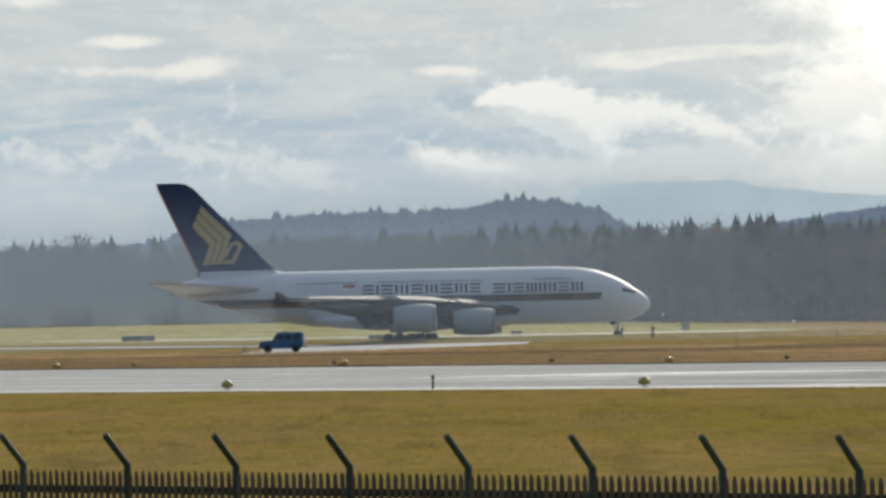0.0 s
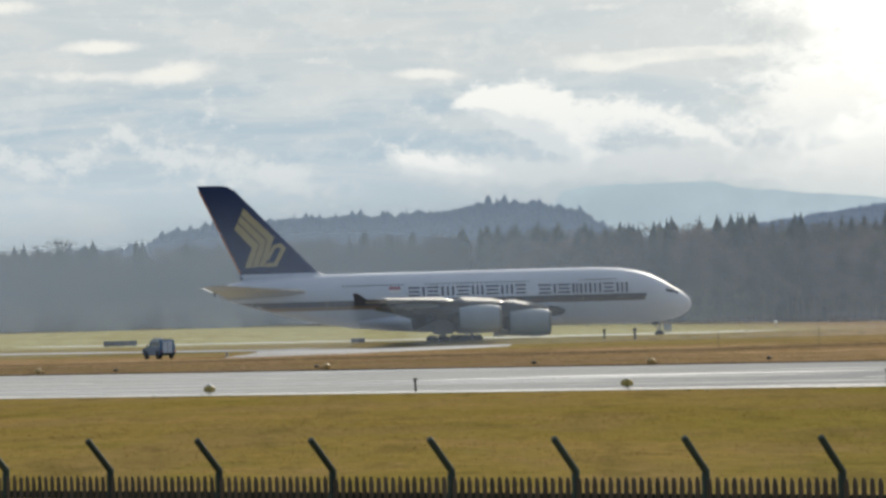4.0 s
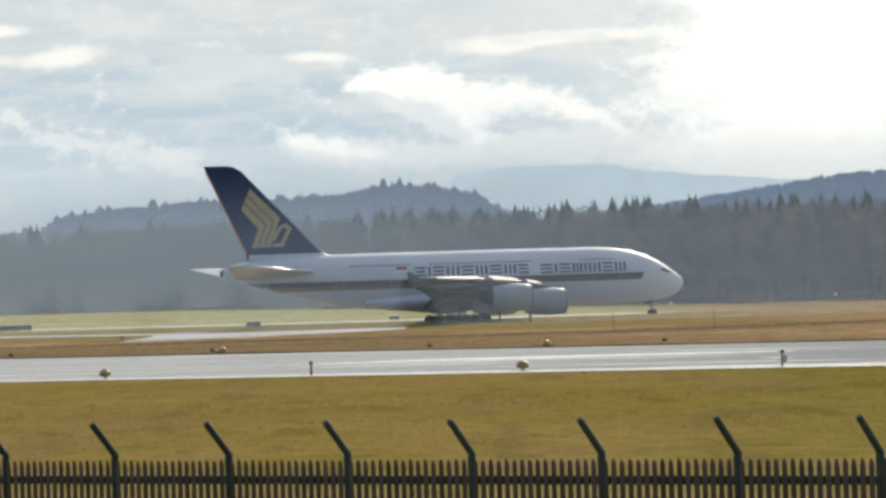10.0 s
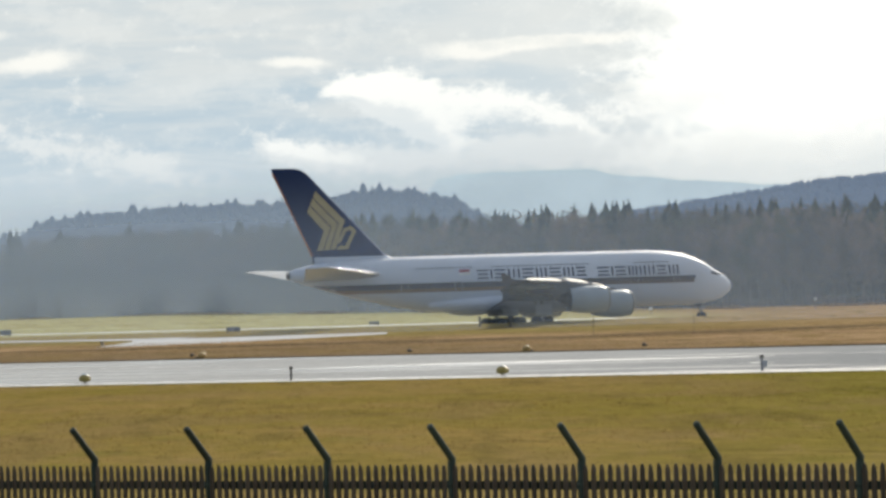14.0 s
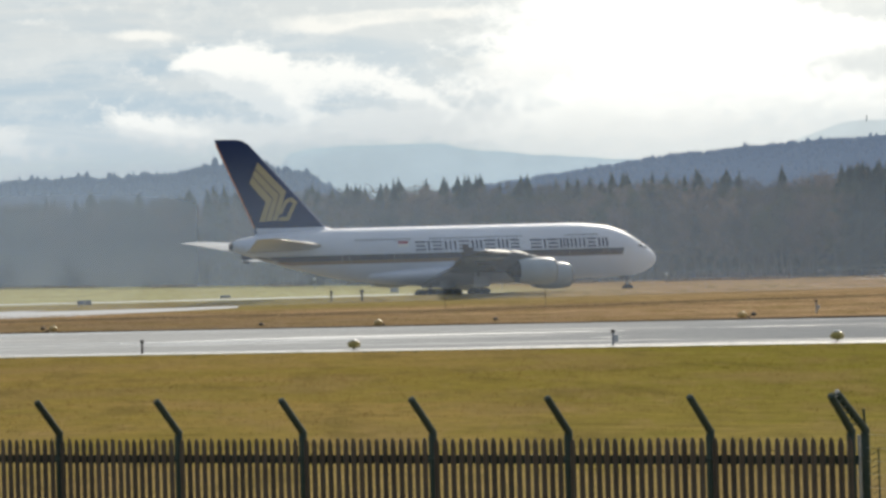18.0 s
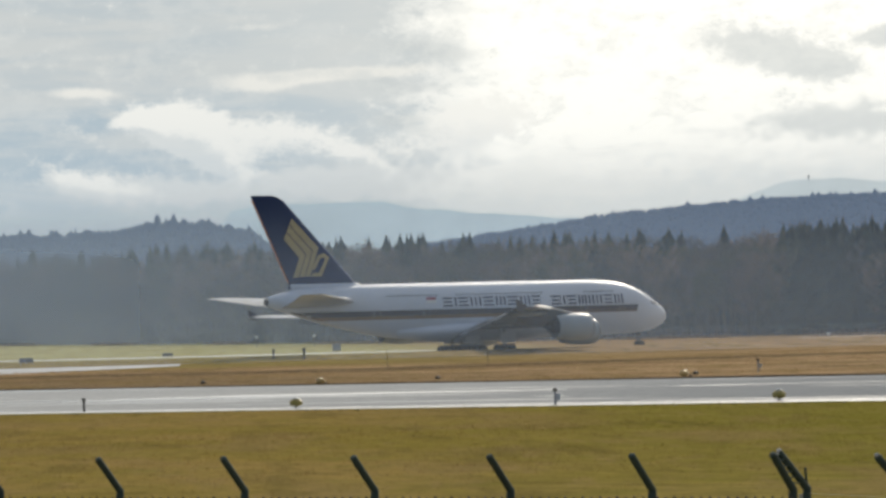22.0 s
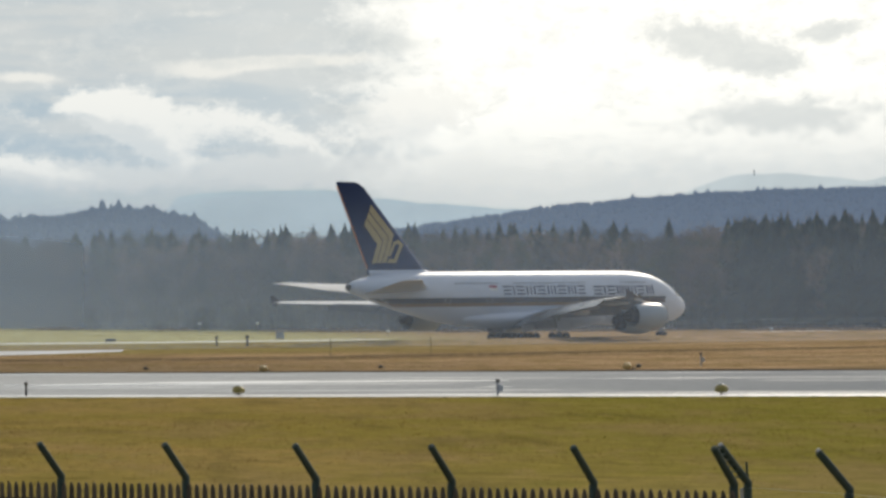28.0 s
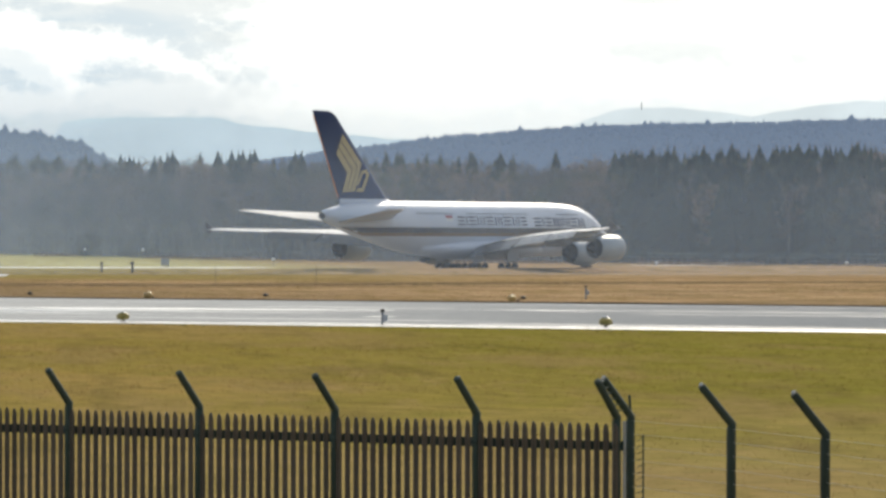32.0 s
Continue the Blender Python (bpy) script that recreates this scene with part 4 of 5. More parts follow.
def build_airliner():
    jet = thing("airliner", Matrix(), "white four-engined double-deck airliner with a navy fin", "airplane")
    # fuselage
    bm = bmesh.new()
    rings, stations = [], []
    for (a0, *_), (a1, *_) in zip(BODY, BODY[1:]):
        steps = max(1, int((a1 - a0) / 2.0))
        stations += [a0 + (a1 - a0) * s / steps for s in range(steps)]
    stations.append(70.4)
    for a in stations:
        lo, hi, w = body_at(a)
        c, h = (lo + hi) / 2, (hi - lo) / 2
        ring = []
        for q in range(36):
            t = 2 * math.pi * q / 36
            co, si = math.cos(t), math.sin(t)
            ring.append((-a, w * abs(co) ** 0.94 * (1 if co >= 0 else -1), c + h * si))
        rings.append(ring)
    fuselage = part("fuselage", loft(bm, rings), WHITE, jet, "glossy white fuselage", True)
    bm = bmesh.new()
    rings = []
    for a, w, lo, hi in ((19.0, 2.2, 2.7, 4.2), (21.5, 3.3, 2.2, 5.0), (25.0, 4.0, 1.95, 5.4), (32.0, 4.15, 1.9, 5.4), (40.0, 4.1, 1.95, 5.2), (45.0, 3.6, 2.25, 4.9), (49.5, 2.6, 2.8, 4.4)):
        rings.append([(-a, w * math.cos(2 * math.pi * q / 24), (lo + hi) / 2 + (hi - lo) / 2 * math.sin(2 * math.pi * q / 24)) for q in range(24)])
    part("belly_fairing", loft(bm, rings), WHITE, jet, smooth=True)
    bm = bmesh.new()
    lathe(bm, ((-70.38, 0.55), (-70.75, 0.46), (-70.76, 0.3), (-70.5, 0.05)), (0, 0, 8.52), 16)
    part("tail_exhaust", bm, SOOT, jet, "sooty exhaust at the tail's end", True)
    # painted stripe: dark over bronze
    for side in (-1, 1):
        part("stripe", skin(bmesh.new(), 24.0, 67.0, 6.02, 6.85, side, 0.03, 44, 2), STRIPE, fuselage, "dark stripe along the side")
        part("stripe", skin(bmesh.new(), 24.0, 66.0, 5.5, 6.015, side, 0.03, 44, 2), BRONZE, fuselage, "bronze stripe along the side")
        part("stripe", skin(bmesh.new(), 7.0, 23.995, 6.32, 6.85, side, 0.03, 18, 2), STRIPE, fuselage, "dark stripe along the side")
        part("stripe", skin(bmesh.new(), 7.25, 23.995, 5.8, 6.315, side, 0.03, 18, 2), MAROON, fuselage, "dark brown stripe along the side")
        # the operator's name, as plain bars of its size and weight
        for a0, z0, z1, widths in ((42.2, 7.2, 8.6, (1.75, 0.34, 1.8, 1.9, 1.9, 1.75, 1.95, 1.75, 1.6)), (23.0, 7.1, 8.5, (1.9, 0.34, 1.75, 1.5, 0.34, 1.8, 1.6, 1.7))):
            a = a0
            for n, w in enumerate(widths):
                if w < 1:
                    bars = [(a, a - w, z0, z1)]
                elif n % 2:
                    bars = [(a, a - 0.36, z0, z1), (a - w / 2 + 0.15, a - w / 2 - 0.15, z0, z1), (a - w + 0.36, a - w, z0, z1)]
                else:
                    bars = [(a, a - w, z0, z0 + 0.27), (a - 0.1, a - w + 0.1, (z0 + z1) / 2 - 0.13, (z0 + z1) / 2 + 0.13), (a, a - w, z1 - 0.27, z1)]
                for bar in bars:
                    part("letter_bar", skin(bmesh.new(), *bar, side, 0.035, 2, 2), LETTER, fuselage, "plain dark blue bar")
                a -= w + 0.33
        part("flag_marking", skin(bmesh.new(), 45.0, 43.3, 8.28, 8.72, side, 0.035, 2, 2), FLAGRED, fuselage, "small red flag patch")
        part("flag_marking", skin(bmesh.new(), 45.0, 43.3, 7.84, 8.275, side, 0.035, 2, 2), LINE, fuselage, "small white flag patch")
        # flight deck panes
        for a0, a1, z0, z1, sl in ((2.55, 3.15, 6.72, 7.3, 0.35), (3.2, 3.85, 6.85, 7.42, 0.3), (1.95, 2.5, 6.55, 7.0, 0.35)):
            part("cockpit_window", skin(bmesh.new(), a0, a1, z0, z1, side, 0.02, 2, 2, sl), PANE_DARK, fuselage)
        # doors, as shallow outlined leaves
        for a in (9.6, 16.5, 26.5, 41.0 + 3.6, 53.0):
            bm = bmesh.new()
            for p0, p1, q0, q1 in ((a, a + 0.06, 4.75, 6.9), (a + 1.1, a + 1.16, 4.75, 6.9), (a, a + 1.16, 6.9, 6.96)):
                skin(bm, p0, p1, q0, q1, side, 0.045, 1, 3)
            part("door_frame", bm, BARE, fuselage)
    # cabin panes: upper deck in two runs, lower deck inside the stripe
    pane = bmesh.new()
    box(pane, (0.26, 0.05, 0.36), bevel=0.02)
    pane = finish("cabin_window", pane, PANE_DARK)
    for side in (-1, 1):
        runs = ((11.5, 17.5, 0.58, 8.95), (24.5, 40.5, 0.58, 8.95), (43.0, 52.5, 0.58, 8.95)) if side < 0 else ((11.5, 52.5, 1.16, 8.95),)
        for a0, a1, step, z in (*runs, (11.0, 52.0, 0.72 if side < 0 else 1.45, 6.5)):
            for i in range(int((a1 - a0) / step)):
                a = a0 + i * step
                w = part("cabin_window", pane, PANE_DARK, fuselage)
                lo, hi, half = body_at(a)
                w.matrix_basis = pose(-a, side * (side_at(a, z) + 0.025), z, side * (-34 if z > 8 else 0), 0, 0)
    # fin and rudder
    bm = bmesh.new()
    loft(bm, [foil(12.6, 0.055, (-54.2, 0, 10.4), True), foil(11.3, 0.055, (-55.4, 0, 11.3), True), foil(8.0, 0.052, (-61.4, 0, 17.5), True), foil(5.2, 0.05, (-67.2, 0, 23.5), True), foil(4.4, 0.04, (-68.25, 0, 24.1), True), foil(3.5, 0.02, (-69.2, 0, 24.3), True)])
    fin = part("fin", bm, NAVY, jet, "tall swept navy fin", True)
    bm = bmesh.new()
    loft(bm, [foil(13.2, 0.075, (-53.4, 0, 9.9), True), foil(12.4, 0.072, (-54.3, 0, 10.85), True), foil(11.6, 0.068, (-55.05, 0, 11.12), True)])
    part("fin_root", bm, WHITE, jet, "white root of the fin", True)
    for z0, z1 in ((11.3, 17.2), (17.3, 23.6)):
        bm = bmesh.new()
        rings = []
        for z in (z0, z1):
            f = (z - 11.3) / 12.8
            te = -66.75 - 6.0 * f
            c = 3.3 - 1.9 * f
            rings.append([(te + c, -0.17 + 0.06 * f, z), (te + c, 0.17 - 0.06 * f, z), (te - 0.02, 0.03, z), (te - 0.02, -0.03, z)])
        rudder = part("rudder", loft(bm, rings), NAVY, fin)
        bm = bmesh.new()
        edge = [[(p[0] + dx, dy, p[2]) for dx, dy in ((0.16, -0.05), (0.16, 0.05), (-0.06, 0.04), (-0.06, -0.04))] for p in (rings[0][2], rings[1][2])]
        part("rudder_edge", loft(bm, edge), ORANGE, rudder, "orange trailing edge")
    # emblem: plain gold chevron bands on both faces of the fin
    outer, inner = ((66.0, 20.9), (61.6, 16.5), (63.1, 12.25)), ((67.4, 17.8), (64.9, 15.0), (66.0, 12.1))
    for side in (-1, 1):
        for w0, w1 in ((0.0, 0.30), (0.34, 0.64), (0.68, 1.0)):
            bm = bmesh.new()
            rows = []
            for (oa, oz), (ia, iz) in zip(outer, inner):
                rows.append([bm.verts.new((-(oa + (ia - oa) * w), side * 0.34, oz + (iz - oz) * w)) for w in (w0, w1)])
            for p, q in zip(rows, rows[1:]):
                bm.faces.new((p[0], p[1], q[1], q[0]))
            bmesh.ops.subdivide_edges(bm, edges=bm.edges[:], cuts=3, use_grid_fill=True)
            for v in bm.verts:
                f = (v.co.z - 11.3) / 12.8
                chord = 11.3 - 6.4 * f
                u = min(max((-55.4 - 11.9 * f - v.co.x) / chord, 0.02), 0.98)
                t = 0.0535 * chord * (1.48 * math.sqrt(u) - 0.63 * u - 1.76 * u * u + 1.42 * u ** 3 - 0.51 * u ** 4)
                v.co.y = side * (t + 0.06 if u < 0.68 else max(t + 0.06, 0.24))
            part("emblem_band", bm, GOLD, fin, "gold chevron band")
        bm = bmesh.new()
        curl = [[bm.verts.new((-p, side * 0.42, q)) for p, q in pair] for pair in (((63.05, 12.2), (62.7, 12.75)), ((61.3, 12.2), (61.7, 12.75)), ((59.9, 14.9), (60.6, 14.75)), ((60.7, 15.65), (61.0, 15.05)), ((61.75, 15.35), (61.5, 14.85)), ((62.9, 13.3), (62.45, 13.1)))]
        for p, q in zip(curl, curl[1:]):
            bm.faces.new((p[0], q[0], q[1], p[1]))
        part("emblem_band", bm, GOLD, fin, "short gold upturned band")
    # tailplanes
    for side in (-1, 1):
        bm = bmesh.new()
        loft(bm, [foil(13.4, 0.12, (-55.4, side * 1.4, 8.15), drop=0.045), foil(11.6, 0.105, (-57.4, side * 3.2, 8.4), drop=0.045), foil(6.9, 0.075, (-63.9, side * 9.6, 9.0), drop=0.05), foil(3.7, 0.048, (-68.9, side * 14.8, 9.45), drop=0.04), foil(2.6, 0.02, (-69.9, side * 15.2, 9.47), drop=0.035)])
        plane = part("tailplane", bm, TAIL, jet, "grey swept tailplane", True)
        bm = bmesh.new()
        loft(bm, [[(-66.6 - dx, side * 2.9, 7.9 + dz - 0.05 * dx) for dx, dz in ((0, 0.14), (2.4, 0.03), (2.4, -0.03), (0, -0.14))], [(-71.2 - dx, side * 14.3, 9.41 + dz - 0.06 * dx) for dx, dz in ((0, 0.07), (1.3, 0.02), (1.3, -0.02), (0, -0.07))]])
        part("elevator", bm, TAIL, plane)
    # wings
    WINGS = ((2.8, 18.6, 19.6, 0.115, 4.5), (5.0, 21.0, 17.0, 0.115, 4.9), (9.0, 24.2, 14.6, 0.105, 5.4), (14.2, 28.2, 11.4, 0.10, 5.85), (20.0, 32.6, 9.5, 0.095, 6.15), (26.0, 37.2, 7.7, 0.09, 6.35), (33.0, 42.8, 5.8, 0.085, 6.5), (38.8, 47.6, 4.3, 0.08, 6.65), (39.9, 48.9, 3.2, 0.05, 6.7))
    for side in (-1, 1):
        bm = bmesh.new()
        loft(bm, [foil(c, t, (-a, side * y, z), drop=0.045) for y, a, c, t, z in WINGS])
        wing = part("wing", bm, WING, jet, "swept wing, its grey darkened for shade", True)
        # an added sheet just proud of the wing carries the sunlit top's pale colour
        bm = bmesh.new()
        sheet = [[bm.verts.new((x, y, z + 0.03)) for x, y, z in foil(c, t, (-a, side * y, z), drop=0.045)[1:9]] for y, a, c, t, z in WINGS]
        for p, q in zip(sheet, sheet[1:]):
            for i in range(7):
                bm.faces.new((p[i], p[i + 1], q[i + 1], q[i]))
        part("lit_upper_sheet", bm, LIT_TOP, wing, "thin added sheet in the sunlit top's pale grey", True)
        bm = bmesh.new()
        loft(bm, [[(-48.9 - dx, side * 39.9 + dy, z0) for dx, dy in ((0, 0), (1.4, 0.05), (3.0, 0), (1.4, -0.05))] for z0 in (6.58, 6.78)])
        loft(bm, [[(-50.0 - sx - dx, side * (40.0 + 0.12 * abs(z0 - 6.7)) + dy, z0) for dx, dy in ((0, 0), (c * 0.4, 0.05), (c, 0), (c * 0.4, -0.05))] for z0, sx, c in ((7.65, 1.4, 0.7), (6.7, 0.0, 1.9), (6.1, 0.9, 0.7))])
        part("wingtip_fence", bm, STRIPE, wing, "dark upright wingtip plate")
        # slats along the leading edge
        for y0, y1 in ((6.0, 13.2), (16.0, 23.8), (27.0, 38.6)):
            rings = []
            for q in range(4):
                y = y0 + (y1 - y0) * q / 3
                a, c, z = (level([(w[0], w[p]) for w in WINGS], y) for p in (1, 2, 4))
                c = min(c, 9.0)
                rings.append([(-a + 0.16, side * y, z - 0.12), (-a + 0.12, side * y, z + 0.10), (-a - 0.05 * c, side * y, z + 0.052 * c), (-a - 0.13 * c, side * y, z + 0.072 * c), (-a - 0.13 * c, side * y, z + 0.06 * c), (-a - 0.03 * c, side * y, z + 0.01 * c)])
            part("slat", loft(bmesh.new(), rings), SLAT, wing, "pale leading-edge slat")
        # lowered flaps, hung on the wing's trailing edge
        for y0, y1, c0, c1 in ((4.4, 13.9, 4.2, 3.6), (14.3, 22.8, 3.3, 2.6), (23.1, 30.5, 2.4, 1.9)):
            rings = []
            for y, ch in ((y0, c0), (y1, c1)):
                a = level([(w[0], w[1] + w[2]) for w in WINGS], y) - 0.35
                z = level([(w[0], w[4] - 0.045 * w[2]) for w in WINGS], y)
                rings.append([(-a, side * y, z + 0.16), (-a - ch * 0.3, side * y, z + 0.08 - 0.09 * ch), (-a - ch * 0.94, side * y, z - 0.44 * ch), (-a - ch * 0.94, side * y, z - 0.44 * ch - 0.05), (-a - ch * 0.3, side * y, z - 0.18 - 0.11 * ch), (-a, side * y, z - 0.16)])
            bm = loft(bmesh.new(), rings)
            part("flap", bm, FLAP, wing, "lowered flap, its grey darkened for shade")
        for y, a, z in ((7.6, 36.6, 4.05), (12.2, 37.9, 4.65), (17.6, 39.4, 5.1), (22.2, 41.6, 5.4), (28.0, 43.6, 5.7)):
            bm = bmesh.new()
            lathe(bm, ((-(a - 4.2), 0.05), (-(a - 3.0), 0.3), (-(a - 0.5), 0.42), (-(a + 1.4), 0.3), (-(a + 2.6), 0.06)), (0, side * y, z), 12)
            part("flap_fairing", bm, COWL, wing, "canoe-shaped fairing", True)
        # engines
        for y, a, z in ((14.6, 22.4, 2.95), (25.4, 30.4, 3.7)):
            bm = bmesh.new()
            lathe(bm, ((-a - 0.5, 1.45), (-a - 0.15, 1.52), (-a, 1.62), (-a - 0.05, 1.72), (-a - 0.35, 1.84), (-a - 1.2, 1.97), (-a - 2.6, 2.0), (-a - 4.4, 1.9), (-a - 5.8, 1.66), (-a - 6.0, 1.6), (-a - 5.7, 1.52), (-a - 4.0, 1.5), (-a - 2.0, 1.45)), (0, side * y, z), 36)
            cowl = part("engine_cowl", bm, COWL, jet, "engine cowl, greyed for the shade under the wing", True)
            bm = bmesh.new()
            lathe(bm, ((-a - 0.02, 1.60), (-a + 0.02, 1.66), (-a - 0.06, 1.735), (-a - 0.32, 1.845), (-a - 0.33, 1.80)), (0, side * y, z), 36)
            part("intake_lip", bm, SLAT, cowl, "pale intake lip", True)
            bm = bmesh.new()
            lathe(bm, ((-a - 0.55, 0.05), (-a - 0.95, 0.32), (-a - 1.2, 0.42), (-a - 1.25, 1.44), (-a - 1.5, 1.44)), (0, side * y, z), 24)
            part("fan", bm, SOOT, cowl, "dark fan behind the intake")
            bm = bmesh.new()
            lathe(bm, ((-a - 4.2, 1.45), (-a - 4.3, 1.05), (-a - 6.2, 0.95), (-a - 7.0, 0.72), (-a - 6.6, 0.6), (-a - 6.7, 0.45), (-a - 7.9, 0.05)), (0, side * y, z), 24)
            part("exhaust_cone", bm, SOOT, cowl, "sooty exhaust cone", True)
            lead = level([(w[0], w[1]) for w in WINGS], y)
            under = level([(w[0], w[4]) for w in WINGS], y)
            bm = bmesh.new()
            loft(bm, [[(-a - 1.5, side * y, z + 1.9), (-a - 3.0, side * y - 0.28, z + 1.85), (-a - 6.5, side * y - 0.3, z + 0.9), (-lead - 6.0, side * y, z + 0.9), (-a - 6.5, side * y + 0.3, z + 0.9), (-a - 3.0, side * y + 0.28, z + 1.85)],
                      [(-lead - 0.3, side * y, under + 0.3), (-lead - 1.2, side * y - 0.25, under + 0.3), (-lead - 3.5, side * y - 0.26, under - 0.1), (-lead - 6.5, side * y, under - 0.45), (-lead - 3.5, side * y + 0.26, under - 0.1), (-lead - 1.2, side * y + 0.25, under + 0.3)]])
            part("pylon", bm, WING, cowl, "grey engine pylon")

    # landing gear
    def wheel(gear, at, r, wide):
        bm = bmesh.new()
        prof = ((-wide / 2, r * 0.55), (-wide / 2, r * 0.86), (-wide * 0.36, r * 0.97), (0, r), (wide * 0.36, r * 0.97), (wide / 2, r * 0.86), (wide / 2, r * 0.55))
        rings = [[(at[0] + rr * math.cos(2 * math.pi * q / 22), at[1] + s, at[2] + rr * math.sin(2 * math.pi * q / 22)) for q in range(22)] for s, rr in prof]
        tyre = part("wheel", loft(bm, rings), RUBBER, gear, "black tyre", True)
        bm = bmesh.new()
        rod(bm, (at[0], at[1] - wide * 0.42, at[2]), (at[0], at[1] + wide * 0.42, at[2]), r * 0.52, sides=16)
        part("rim", bm, CAP, tyre, "pale metal rim")

    for name, a, y, axles, track, r, root in (("nose_gear", 4.9, 0.0, (0.0,), 0.52, 0.62, 3.0), ("wing_gear", 33.2, -6.2, (-0.85, 0.85), 0.68, 0.70, 4.2), ("wing_gear", 33.2, 6.2, (-0.85, 0.85), 0.68, 0.70, 4.2),
                                              ("body_gear", 37.0, -2.65, (-1.65, 0.0, 1.65), 0.72, 0.70, 2.6), ("body_gear", 37.0, 2.65, (-1.65, 0.0, 1.65), 0.72, 0.70, 2.6)):
        bm = bmesh.new()
        rod(bm, (-a, y, r), (-a + (0.15 if a < 10 else 0), y, root), 0.17 if a > 10 else 0.14)
        rod(bm, (-a, y, r + 0.5), (-a - 1.3, y, root), 0.09)
        if len(axles) > 1:
            box(bm, (axles[-1] - axles[0] + 0.3, 0.24, 0.26), (-a, y, r), 0.04)
        for x in axles:
            rod(bm, (-a + x, y - track, r), (-a + x, y + track, r), 0.09)
        gear = part(name, bm, STEEL, jet, "steel landing gear leg")
        for x in axles:
            for s in (-1, 1):
                wheel(gear, (-a + x, y + s * track, r), r, 0.42)
        bm = bmesh.new()
        if a < 10:
            for s in (-1, 1):
                box(bm, (0.8, 0.05, 0.5), (-a - 0.6, s * 0.6, 2.3), 0.015, (s * 12, 0, 0))
            part("gear_doors", bm, WING, gear)
            bm = bmesh.new()
            for s in (-1, 1):
                rod(bm, (-a + 0.22, s * 0.3, 1.75), (-a + 0.34, s * 0.3, 1.75), 0.14)
            part("taxi_lamp", bm, LAMPWHITE, gear, "round taxi lamps")
        else:
            box(bm, (2.6, 0.06, 1.6), (-a, y + (0.95 if y > 0 else -0.95) * (1 if abs(y) > 4 else 0.6), 2.35), 0.02)
            part("gear_doors", bm, WHITE, gear)
    return jet


airliner = build_airliner()


